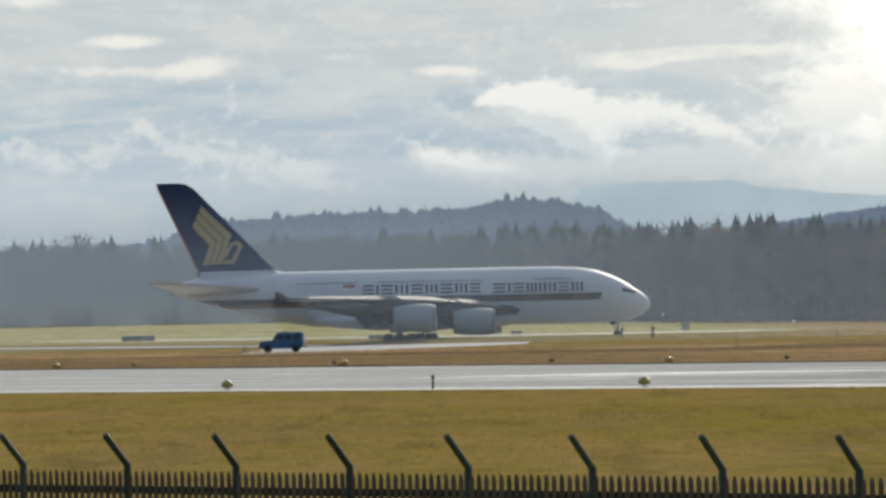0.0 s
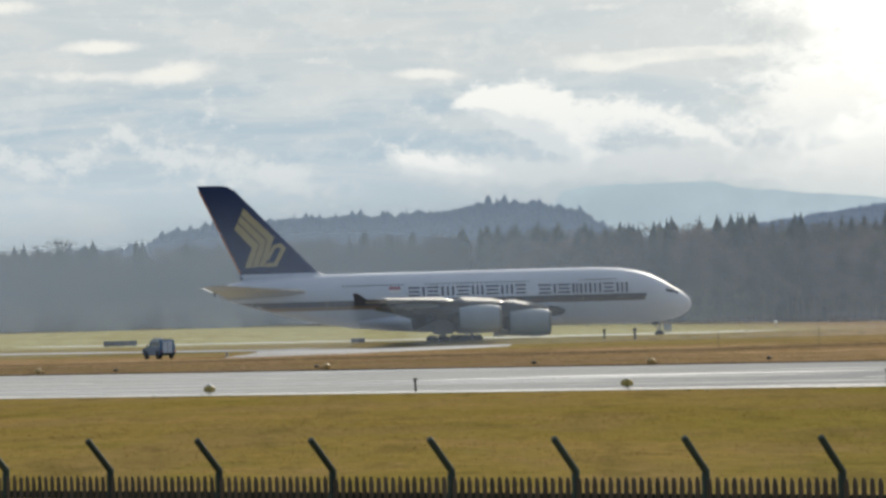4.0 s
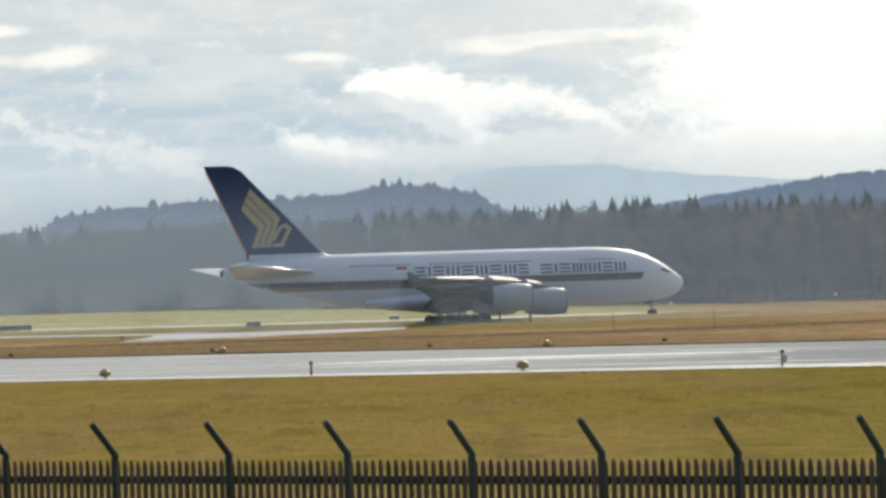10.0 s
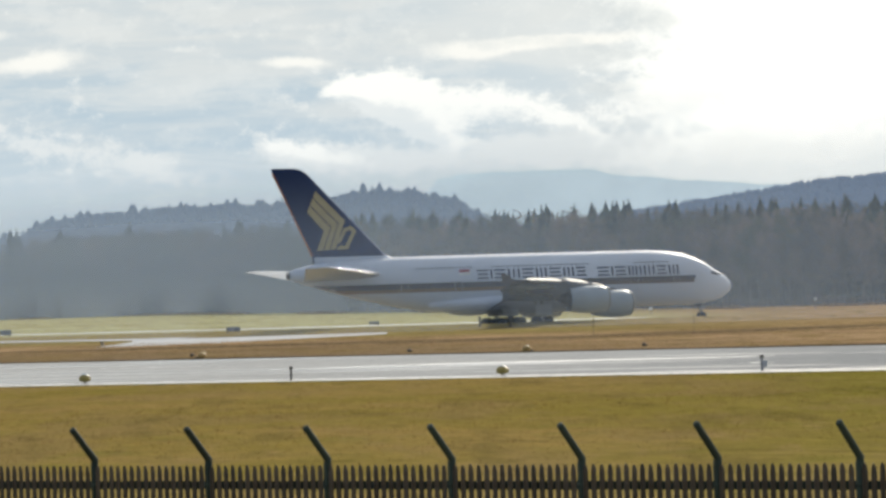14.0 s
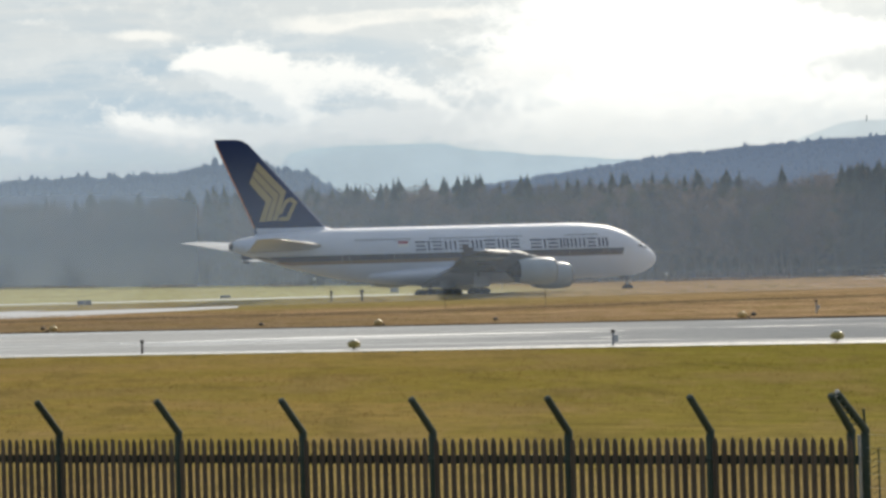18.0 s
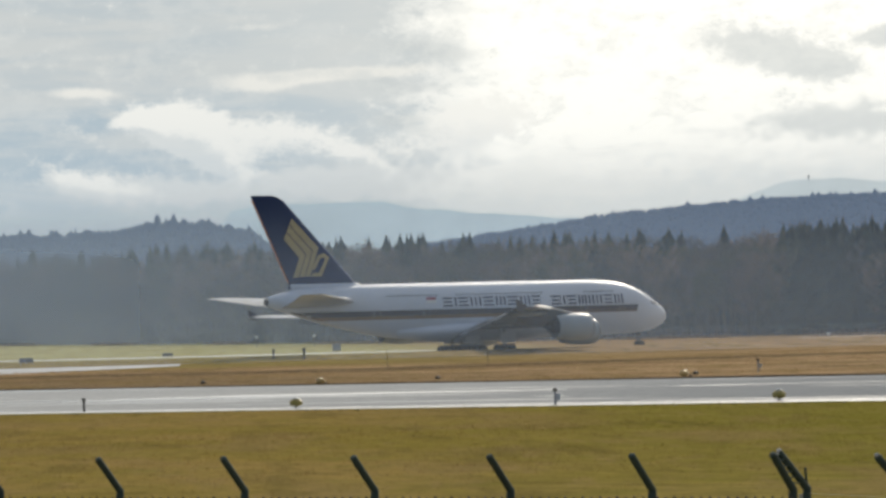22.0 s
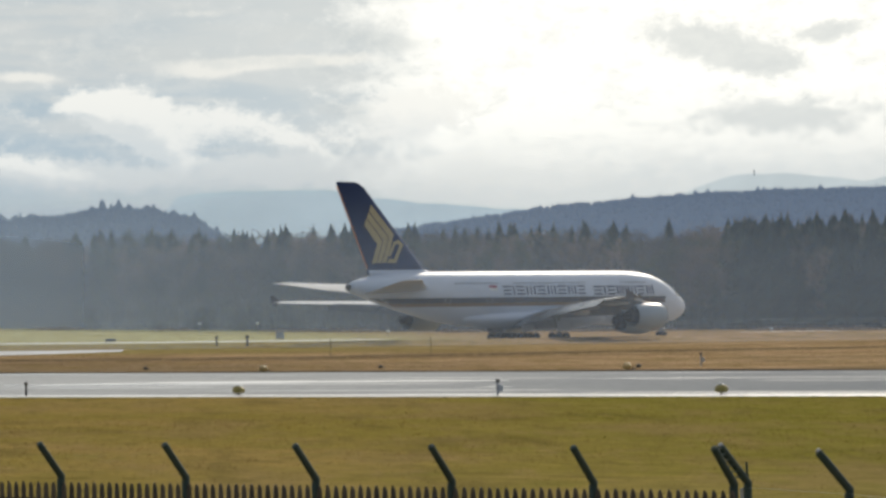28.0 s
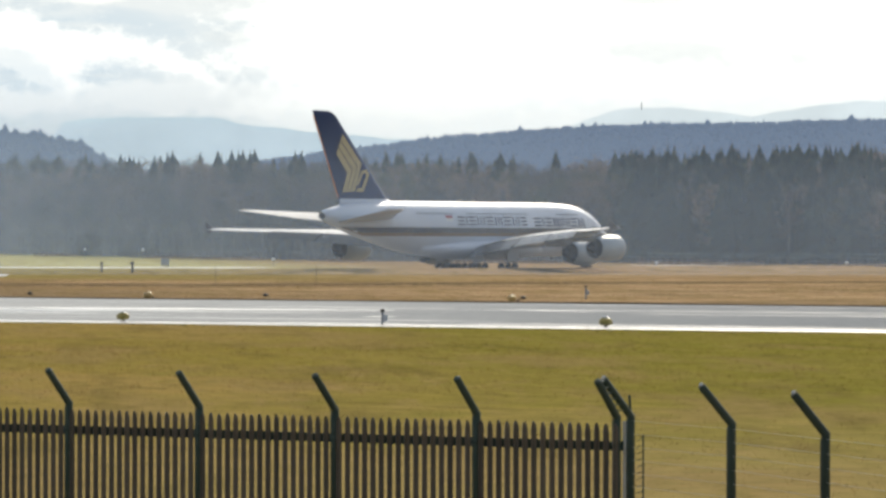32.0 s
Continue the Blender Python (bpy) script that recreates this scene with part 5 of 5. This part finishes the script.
# ---- the blue off-road vehicle: front towards +x ----
def build_vehicle():
    car = thing("off_road_vehicle", Matrix(), "blue boxy off-road vehicle with a roof rack on the taxiway", "car")
    bm = bmesh.new()
    prof = ((-2.55, 0.62), (-2.58, 1.35), (1.0, 1.42), (1.15, 1.42), (2.35, 1.32), (2.58, 1.1), (2.6, 0.65), (2.1, 0.42), (-2.2, 0.42))
    loft(bm, [[(x, -0.92, z) for x, z in prof], [(x, -0.98, z) for x, z in prof], [(x, 0.98, z) for x, z in prof], [(x, 0.92, z) for x, z in prof]])
    part("body", bm, CARBLUE, car, "dark blue painted body")
    bm = bmesh.new()
    loft(bm, [[(-2.55, -0.96, 1.36), (1.05, -0.96, 1.42), (1.05, 0.96, 1.42), (-2.55, 0.96, 1.36)], [(-2.5, -0.86, 2.22), (0.55, -0.86, 2.22), (0.55, 0.86, 2.22), (-2.5, 0.86, 2.22)], [(-2.4, -0.78, 2.3), (0.4, -0.78, 2.3), (0.4, 0.78, 2.3), (-2.4, 0.78, 2.3)]])
    cab = part("cabin", bm, CARBLUE, car)
    for x0, x1 in ((-2.2, -1.35), (-1.2, -0.35), (-0.2, 0.6)):
        for s in (-1, 1):
            bm = bmesh.new()
            loft(bm, [[(x0, s * 0.955, 1.52), (x1, s * 0.955, 1.52), (x1 - 0.12, s * 0.885, 2.1), (x0, s * 0.885, 2.1)], [(x0, s * 0.97, 1.52), (x1, s * 0.97, 1.52), (x1 - 0.12, s * 0.90, 2.1), (x0, s * 0.90, 2.1)]])
            part("side_window", bm, GLASS, cab, "dark tinted window")
    bm = bmesh.new()
    loft(bm, [[(1.02, -0.8, 1.5), (1.02, 0.8, 1.5), (0.62, 0.76, 2.12), (0.62, -0.76, 2.12)], [(1.05, -0.8, 1.52), (1.05, 0.8, 1.52), (0.65, 0.76, 2.14), (0.65, -0.76, 2.14)]])
    part("windscreen", bm, GLASS, cab, "tinted windscreen")
    for y in (-0.3, 0.34):
        bm = bmesh.new()
        box(bm, (0.06, 0.6, 1.4), (-2.6, y, 1.42), 0.02)
        part("rear_door", bm, CARSILVER, car, "pale silver-blue rear door")
    bm = bmesh.new()
    for y in (-0.75, 0.75):
        rod(bm, (-2.3, y, 2.36), (0.3, y, 2.36), 0.03)
    for i in range(6):
        x = -2.3 + 0.52 * i
        rod(bm, (x, -0.75, 2.36), (x, 0.75, 2.36), 0.022)
        for y in (-0.75, 0.75):
            rod(bm, (x, y, 2.28), (x, y, 2.36), 0.02)
    part("roof_rack", bm, BLACK, car, "black roof rack")
    bm = bmesh.new()
    box(bm, (0.3, 1.1, 0.14), (0.15, 0, 2.45), 0.03)
    part("light_bar", bm, LAMPWHITE, car, "pale light bar")
    for x in (-2.72, 2.66):
        bm = bmesh.new()
        box(bm, (0.16, 1.9, 0.22), (x, 0, 0.62), 0.04)
        part("bumper", bm, BLACK, car)
    for s in (-1, 1):
        bm = bmesh.new()
        lathe(bm, ((2.56, 0.1), (2.62, 0.13), (2.65, 0.02)), (0, s * 0.66, 1.02), 14)
        part("headlight", bm, LAMPWHITE, car, "round headlight")
        bm = bmesh.new()
        box(bm, (0.05, 0.12, 0.3), (-2.6, s * 0.86, 0.95), 0.02)
        part("tail_light", bm, RED, car, "red tail light")
        bm = bmesh.new()
        box(bm, (0.1, 0.2, 0.28), (0.95, s * 1.1, 1.6), 0.03)
        part("mirror", bm, BLACK, car)
        for x in (-1.65, 1.65):
            bm = bmesh.new()
            rings = [[(x + r * math.cos(2 * math.pi * q / 20), s * 0.86 + d, 0.43 + r * math.sin(2 * math.pi * q / 20)) for q in range(20)] for d, r in ((-0.14, 0.26), (-0.14, 0.39), (0, 0.43), (0.14, 0.39), (0.14, 0.26))]
            tyre = part("wheel", loft(bm, rings), RUBBER, car, "black tyre", True)
            bm = bmesh.new()
            rod(bm, (x, s * 0.86 - 0.12, 0.43), (x, s * 0.86 + 0.12, 0.43), 0.25, sides=14)
            part("rim", bm, CAP, tyre)
            bm = bmesh.new()
            arch = [(x + 0.56 * math.cos(math.pi * q / 8), 0.43 + 0.56 * math.sin(math.pi * q / 8)) for q in range(9)]
            loft(bm, [[(px, s * 0.99, pz), (px, s * 1.04, pz), (px, s * 1.04, pz + 0.07), (px, s * 0.99, pz + 0.07)] for px, pz in arch])
            part("wheel_arch", bm, BLACK, car)
    return car


vehicle = build_vehicle()


# ---- the fence ----
GRADE = -1.0                      # ground level at the fence
STEP = Vector((2.084, -1.668, 0))    # from post to post
FIRST = Vector((-8.12, 81.13, 0))
LEAN = Vector((-0.344, -0.43, 0.55))


def post_mesh(lean):
    """A tube post whose top is bent over, cut square at its end."""
    rings = []
    knee = Vector((0, 0, 1.43))
    over = lean.normalized()
    across = over.cross(Vector((0, 0, 1))).normalized()
    for p, way, r in ((Vector((0, 0, GRADE - 0.25)), Vector((0, 0, 1)), 0.069), (Vector((0, 0, 1.33)), Vector((0, 0, 1)), 0.069), (knee - over * 0.02, (Vector((0, 0, 1)) + over), 0.066), (knee + over * 0.09, over, 0.061), (knee + lean * 0.97, over, 0.059), (knee + lean, over, 0.05)):
        fore = way.cross(across).normalized()
        rings.append([p + (across * math.cos(q * math.pi / 6) + fore * math.sin(q * math.pi / 6)) * r for q in range(12)])
    return finish("post", loft(bmesh.new(), rings), FENCE, True)


def build_fence():
    fence = thing("palisade_fence", Matrix.Translation(FIRST), "dark green steel palisade fence with leaning post tops", "fence")
    along = STEP.normalized()
    across = Vector((-along.y, along.x, 0))
    post = post_mesh(LEAN)
    turn = math.atan2(along.y, along.x)
    # a pale: pressed ridge section, with a pointed head
    bm = bmesh.new()
    sec = ((-0.054, 0.0), (-0.027, -0.024), (0.0, -0.008), (0.027, -0.024), (0.054, 0.0), (0.0, 0.006))
    rings = [[(x, y, GRADE - 0.05) for x, y in sec], [(x, y, 1.185) for x, y in sec], [(x * 0.75, y, 1.27) for x, y in sec], [(x * 0.2, y, 1.32) for x, y in sec]]
    pale = finish("pale", loft(bm, rings), PALISADE)
    bm = bmesh.new()
    length = STEP.length
    loft(bm, [[(s, y, z) for y, z in ((-0.03, -0.07), (0.03, -0.07), (0.03, 0.07), (0.018, 0.07), (0.018, -0.055), (-0.03, -0.055))] for s in (0.02, length - 0.02)])
    rail = finish("rail", bm, FENCE)
    bm = bmesh.new()
    box(bm, (0.12, 0.14, 0.05), bevel=0.01)
    bracket = finish("bracket", bm, FENCE)
    n0, n1 = -3, 8
    for n in range(n0, n1 + 1):
        p = STEP * (n if n < 8 else 7.95)
        ob = part("post", post, FENCE, fence)
        ob.matrix_basis = Matrix.Translation(p)
        for z in (0.98, -0.65):
            b = part("bracket", bracket, FENCE, ob)
            b.matrix_basis = pose(0, 0, z, 0, 0, math.degrees(turn))
        if n == n1:
            break
        for z in (0.98, -0.65):
            ob = part("rail", rail, FENCE, fence)
            ob.matrix_basis = Matrix.Translation(p + Vector((0, 0, z))) @ Matrix.Rotation(turn, 4, "Z")
        for q in range(16):
            ob = part("pale", pale, PALISADE, fence)
            s = (q + 0.75) / 16.5 + 0.002 * math.sin(7.1 * q + n)
            ob.matrix_basis = Matrix.Translation(p + STEP * s - across * 0.055 + Vector((0, 0, 0.008 * math.sin(3.3 * q + 2 * n)))) @ Matrix.Rotation(turn + 0.03 * math.sin(5 * q + n), 4, "Z")
    return fence


fence = build_fence()


def wire(points, r=0.006):
    bm = bmesh.new()
    for p, q in zip(points, points[1:]):
        rod(bm, p, q, r, sides=5)
    return bm


def build_mesh_fence():
    """The lighter fence past the corner: posts with leaning tops, wire mesh and barbed strands."""
    corner = FIRST + STEP * 8 + Vector((0.14, 0.34, 0))
    ob = thing("wire_fence", Matrix.Translation(corner), "dark posts with leaning tops and thin wire mesh", "fence")
    step = Vector((1.17, -2.25, 0))
    lean = Vector((-0.47, -0.2, 0.55))
    tilt = Vector((-0.46, -0.43, 0.57))
    first = post_mesh(tilt)
    post = post_mesh(lean)
    bm = bmesh.new()
    box(bm, (0.06, 0.06, 0.02), (0, 0, 0), 0.006, (35, -30, 0))
    cap = finish("cap", bm, CAP)
    spots = [Vector((0, 0, 0))] + [Vector((1.08, -3.1, 0)) + Vector((0.76, -3.6, 0)) * n for n in range(0, 5)]
    for n, p in enumerate(spots):
        o = part("post", first if n == 0 else post, FENCE, ob)
        o.matrix_basis = Matrix.Translation(p)
        c = part("post_cap", cap, CAP, o, "bright metal cap")
        c.matrix_basis = Matrix.Translation(Vector((0, 0, 1.45)) + (tilt if n == 0 else lean))
    for z in [1.35 - 0.2 * q for q in range(12)]:
        part("wire", wire([p + Vector((0, 0, z)) for p in spots], 0.003), CAP, ob)
    # the bracket of short bars between the two corner posts, and a gate latch
    for q in range(6):
        f = 0.12 + 0.16 * q
        bm = bmesh.new()
        rod(bm, Vector((0, 0, 1.45)) + tilt * f, Vector((-0.22, -0.3, 1.45)) + LEAN * f, 0.012, sides=6)
        part("corner_bar", bm, FENCE, ob, "short dark bar")
    bm = bmesh.new()
    rod(bm, (0.0, -0.05, 1.4), (-0.02, -0.05, 1.74), 0.02, sides=6)
    part("corner_spike", bm, FENCE, ob)
    bm = bmesh.new()
    box(bm, (0.05, 0.05, 2.3), (-0.11, -0.15, 0.2), 0.01)
    part("corner_strip", bm, CAP, ob, "pale galvanised closing strip")
    bm = bmesh.new()
    for q in range(18):
        z = 1.05 - 0.1 * q
        rod(bm, (0.09, -0.06, z), (0.17, -0.22, z + 0.05), 0.006, sides=5)
    rod(bm, (0.17, -0.22, 1.15), (0.17, -0.22, -0.9), 0.014, sides=5)
    part("wire_roll", bm, FENCE, ob, "edge of the rolled wire mesh")
    return ob


build_mesh_fence()


# ---- runway lamps, markers, posts, signs ----
def runway_lamp(at, label, group):
    ob = thing("runway_lamp", Matrix.Translation(at), label, "lamp", group)
    bm = bmesh.new()
    rod(bm, (0, 0, -0.1), (0, 0, 0.34), 0.05, 0.04)
    part("stem", bm, DARKPOST, ob)
    bm = bmesh.new()
    lathe(bm, ((0.10, 0.08), (0.13, 0.26), (0.20, 0.34), (0.34, 0.34), (0.43, 0.26), (0.48, 0.17)), sides=18, along="z")
    part("housing", bm, YELLOW, ob, "mustard yellow round housing", True)
    bm = bmesh.new()
    lathe(bm, ((0.47, 0.17), (0.52, 0.15), (0.55, 0.07)), sides=14, along="z")
    part("lens", bm, PALE, ob, "pale glass lens", True)
    bm = bmesh.new()
    rod(bm, (0, 0, -0.05), (0, 0, 0.02), 0.2, 0.16, 14)
    part("base_plate", bm, DARKPOST, ob)
    return ob


lamp = runway_lamp((*runway_point(0.093, 0.04), 0.03), "mustard yellow runway edge lamp on a short stem", "near runway lamps")
for s in (0.468, 0.841, 1.215, -0.281):
    copy_thing(lamp, Matrix.Translation((*runway_point(s, 0.04), 0.03)))


def edge_marker(at, dark, turn):
    ob = thing("edge_marker", pose(*at, 0, 0, turn), "low cream marker lamp in the dry grass" if not dark else "low dark marker lamp in the dry grass", "lamp", "far runway lamps")
    bm = bmesh.new()
    lathe(bm, ((-0.05, 0.10), (0.06, 0.10), (0.1, 0.32), (0.3, 0.36), (0.45, 0.24), (0.52, 0.08)), sides=14, along="z")
    part("housing", bm, DARKPOST if dark else CREAM, ob, smooth=True)
    bm = bmesh.new()
    box(bm, (0.3, 0.16, 0.1), (0.42, 0, 0.1), 0.03, (0, 10, 0))
    part("cable_box", bm, DARKPOST, ob, "dark cable box")
    return ob


for s, q, dark, turn in ((-0.077, 1.10, False, 0), (0.214, 1.075, False, 180), (0.5, 1.04, False, 30), (0.781, 1.085, False, 0), (1.07, 1.07, False, 10), (-0.36, 1.1, False, 0),
                         (0.005, 1.17, True, 20), (0.205, 1.19, True, 0), (0.402, 1.18, True, 0), (0.596, 1.225, True, 15), (0.79, 1.2, True, 180), (-0.19, 1.18, True, 10)):
    ob = edge_marker((*runway_point(s, q), 0.0), dark, turn)
    if dark:
        ob.matrix_world = ob.matrix_world @ Matrix.Diagonal((0.6, 0.6, 0.6, 1))


def slim_post(at, h, fin, label, r=0.07):
    ob = thing("marker_post", Matrix.Translation(at), label, "post", "marker posts")
    bm = bmesh.new()
    rod(bm, (0, 0, -0.1), (0, 0, h), r, r * 0.86, 8)
    part("pole", bm, STEEL if fin else DARKPOST, ob)
    bm = bmesh.new()
    box(bm, (2.9 * r, 1.7 * r, 2.3 * r), (0, 0, h), 0.4 * r)
    part("head", bm, DARKPOST, ob)
    if fin:
        bm = bmesh.new()
        box(bm, (0.24, 0.05, 0.34), (0.14, 0, h * 0.5), 0.02)
        part("plate", bm, PALE, ob, "small grey plate")
    return ob


slim_post((*runway_point(0.285, 0.03), 0.03), 0.66, False, "short dark post at the runway edge")
slim_post((*runway_point(0.675, 0.036), 0.03), 0.72, True, "short dark post with a small plate")
slim_post((*runway_point(0.835, 1.31), 0), 0.95, True, "short dark post in the dry grass")
slim_post((6.5, 641, 0.22), 1.3, False, "stout dark marker post beside the taxiway", 0.15)
slim_post((10.8, 639.3, 0.15), 1.4, False, "stout dark marker post beside the taxiway", 0.19)
for az, d in ((2.02, 476), (3.29, 470)):
    p = place(az, d)
    slim_post((p.x, p.y, 0), 1.9, False, "thin tall stake in the dry grass", 0.03)
slim_post((-39.9, 542, 0), 0.5, True, "short dark post beside the taxiway")


def sign_board(at, size, turn, pale, label, panels=1):
    ob = thing("sign_board", pose(*at, 0, 0, turn), label, "sign", "airfield signs")
    w, h = size
    for q in range(panels):
        bm = bmesh.new()
        box(bm, (w / panels - 0.06, 0.3, h), (-w / 2 + w / panels * (q + 0.5), 0, 0.35 + h / 2), 0.05)
        part("panel", bm, PALE if pale else SIGN, ob)
    for s in (-0.42, 0, 0.42):
        bm = bmesh.new()
        rod(bm, (w * s, 0, -0.2), (w * s, 0, 0.4), 0.08, sides=8)
        part("leg", bm, STEEL, ob)
    return ob


sign_board((-82.5, 850, 0), (6.3, 0.95), 6, False, "long low dark grey sign board back in the grass", 3)
sign_board((-32.3, 728, 0), (2.3, 0.7), 4, False, "low grey sign board beside the taxiway", 2)
sign_board((20.4, 846, 0), (1.6, 1.3), 0, True, "pale grey equipment cabinet on the grass")
sign_board((-10.9, 823, 0), (1.9, 0.5), 10, False, "small low dark sign in the far grass")


def mast_lamp(at, h, label):
    ob = thing("lamp_post", Matrix.Translation(at), label, "lamp", "perimeter lamps")
    bm = bmesh.new()
    rod(bm, (0, 0, -0.2), (0, 0, h), 0.09, 0.06, 8)
    part("pole", bm, STEEL, ob)
    bm = bmesh.new()
    lathe(bm, ((h - 0.1, 0.1), (h, 0.36), (h + 0.3, 0.4), (h + 0.5, 0.16)), sides=14, along="z")
    part("lamp_head", bm, LAMPWHITE, ob, "white lamp head", True)
    return ob


for t, az, d, h in ((0, 4.83, 930, 1.9), (1, 1.1, 1180, 2.6), (2, 0.37, 1200, 2.6), (3, 2.75, 940, 1.0), (4, 7.6, 900, 0.5), (5, 10.0, 880, 0.6)):
    p = place(az, d)
    mast_lamp((p.x, p.y, terrain(p.x, p.y)), h, "slim post with a white lamp head")


def rail_fence():
    """A thin perimeter fence at the foot of the wood."""
    ob = thing("perimeter_fence", Matrix(), "thin grey perimeter fence at the foot of the wood", "fence")
    spots = [place(a * 0.5 - 9, level(BELT, a * 0.5 - 9) - 45) for a in range(42)]
    bm = bmesh.new()
    rod(bm, (0, 0, -0.3), (0, 0, 2.4), 0.045, sides=5)
    post = finish("post", bm, STEEL)
    for p in spots:
        p.z = terrain(p.x, p.y)
        o = part("post", post, STEEL, ob)
        o.matrix_basis = Matrix.Translation(p)
    for z in (0.8, 1.6, 2.35):
        part("wire", wire([p + Vector((0, 0, z)) for p in spots], 0.03), STEEL, ob)


rail_fence()


# ---- grass tufts: by the fence, along the runway and in the brown strip ----
def tufts():
    rnd = random.Random(31)
    verts, faces = [], []

    def tuft(x, y, z, h, blades):
        for q in range(blades):
            t = rnd.uniform(0, 6.28)
            ox, oy = rnd.gauss(0, h * 0.5), rnd.gauss(0, h * 0.3)
            w = h * rnd.uniform(0.06, 0.14)
            dx, dy = math.cos(t) * h * 0.45, math.sin(t) * h * 0.45
            b = len(verts)
            verts.extend(((x + ox - w, y + oy, z - 0.02), (x + ox + w, y + oy, z - 0.02), (x + ox + dx, y + oy + dy, z + h * rnd.uniform(0.6, 1.1))))
            faces.append((b, b + 1, b + 2))

    for n in range(700):
        x, y = runway_point(rnd.uniform(-0.6, 1.6), -rnd.random() * 0.05 - 0.008)
        tuft(x, y, 0.0, rnd.uniform(0.05, 0.13), 5)
    tagged(new("grass_tufts", raw("grass_tufts", verts, faces, TUFT)), "dry yellowish grass tufts on the airfield", "grass", kind="stuff")


tufts()


def turf(name, count, d0, d1, h0, h1, seed, label):
    """Short grass blades in clumps, spread evenly over the ground between two distances."""
    rnd = np.random.default_rng(seed)
    d = np.sqrt(rnd.uniform(d0 * d0, d1 * d1, count))
    a = np.radians(rnd.uniform(-7.2, 11.0, count))
    cx, cy = d * np.sin(a), d * np.cos(a)
    off = 0.643 * cx + 0.766 * cy
    keep = (off < 176.5) | (off > 269.0)
    cx, cy = np.repeat(cx[keep], 4), np.repeat(cy[keep], 4)
    n = len(cx)
    h = rnd.uniform(h0, h1, n) * rnd.uniform(0.6, 1.3, n)
    cx, cy = cx + rnd.normal(0, 1.2, n) * h, cy + rnd.normal(0, 1.2, n) * h
    z = np.array([terrain(p, q) for p, q in zip(cx, cy)])
    t = rnd.uniform(0, 6.283, n)
    w = h * rnd.uniform(0.08, 0.2, n)
    sx, sy = np.cos(t) * w, np.sin(t) * w
    lx, ly = rnd.normal(0, 0.35, n) * h, rnd.normal(0, 0.35, n) * h
    v = np.stack([cx - sx, cy - sy, z - 0.03, cx + sx, cy + sy, z - 0.03, cx + lx, cy + ly, z + h], 1).reshape(-1, 3)
    tagged(new(name, raw(name, v.tolist(), np.arange(3 * n).reshape(-1, 3).tolist(), BLADES)), label, "grass", kind="stuff")


turf("near_grass", 42000, 80, 235, 0.03, 0.085, 41, "short olive and straw grass between fence and runway")
turf("dry_grass", 26000, 330, 560, 0.06, 0.17, 42, "dry brown grass beyond the runway")


# ---- what moves ----
def motions():
    walk(airliner, [(t, pose(x, y, 0, 0, 0, h)) for t, x, y, h in (
        (0, 10.95, 666.78, -0.95), (1.5, 14.17, 668.36, 1.49), (3, 17.54, 669.97, 3.9), (6, 24.59, 674.15, 7.77),
        (7.5, 28.26, 676.56, 9.9), (9, 32.06, 679.27, 12.18), (10.5, 35.87, 682.19, 14.66), (12, 39.82, 685.13, 16.89),
        (13.5, 43.9, 687.89, 18.87), (16, 51.01, 691.38, 21.85), (18, 56.94, 694.07, 23.42), (20, 62.69, 697.47, 25.35),
        (22, 68.11, 701.73, 28.14), (24, 73.01, 706.56, 31.55), (25.5, 76.47, 710.39, 34.22), (28, 81.53, 717.22, 38.72),
        (29.5, 84.24, 721.28, 41.59), (31, 86.83, 725.34, 44.3), (32, 88.61, 728.04, 46.17),
    )])
    walk(vehicle, [(t, pose(x, y, 0, 0, 0, h)) for t, x, y, h in (
        (0, -34.74, 533, 180), (0.5, -36.27, 529.2, 178), (1, -38.18, 526.4, 174), (1.5, -40, 524.4, 166),
        (2, -41.73, 524.9, 155), (2.5, -43.35, 526.4, 142), (3, -45.01, 530.8, 132), (3.5, -46.38, 534.4, 124),
        (4.5, -48.59, 540.5, 115), (5.5, -50.14, 546.7, 110), (6.5, -51.42, 547.7, 109), (7.5, -52.8, 548.6, 109),
        (8.5, -54.37, 549.6, 110), (10, -57.33, 551.6, 112), (13, -64.03, 559.5, 118), (20, -80.77, 581.1, 122),
        (32, -113.27, 630.4, 125),
    )])
    # the clouds drift slowly to the left
    walk(sky_backdrop, [(0, pose(*EYE, 0, 0, 0.0)), (32, pose(*EYE, 0, 0, 0.28))])


motions()
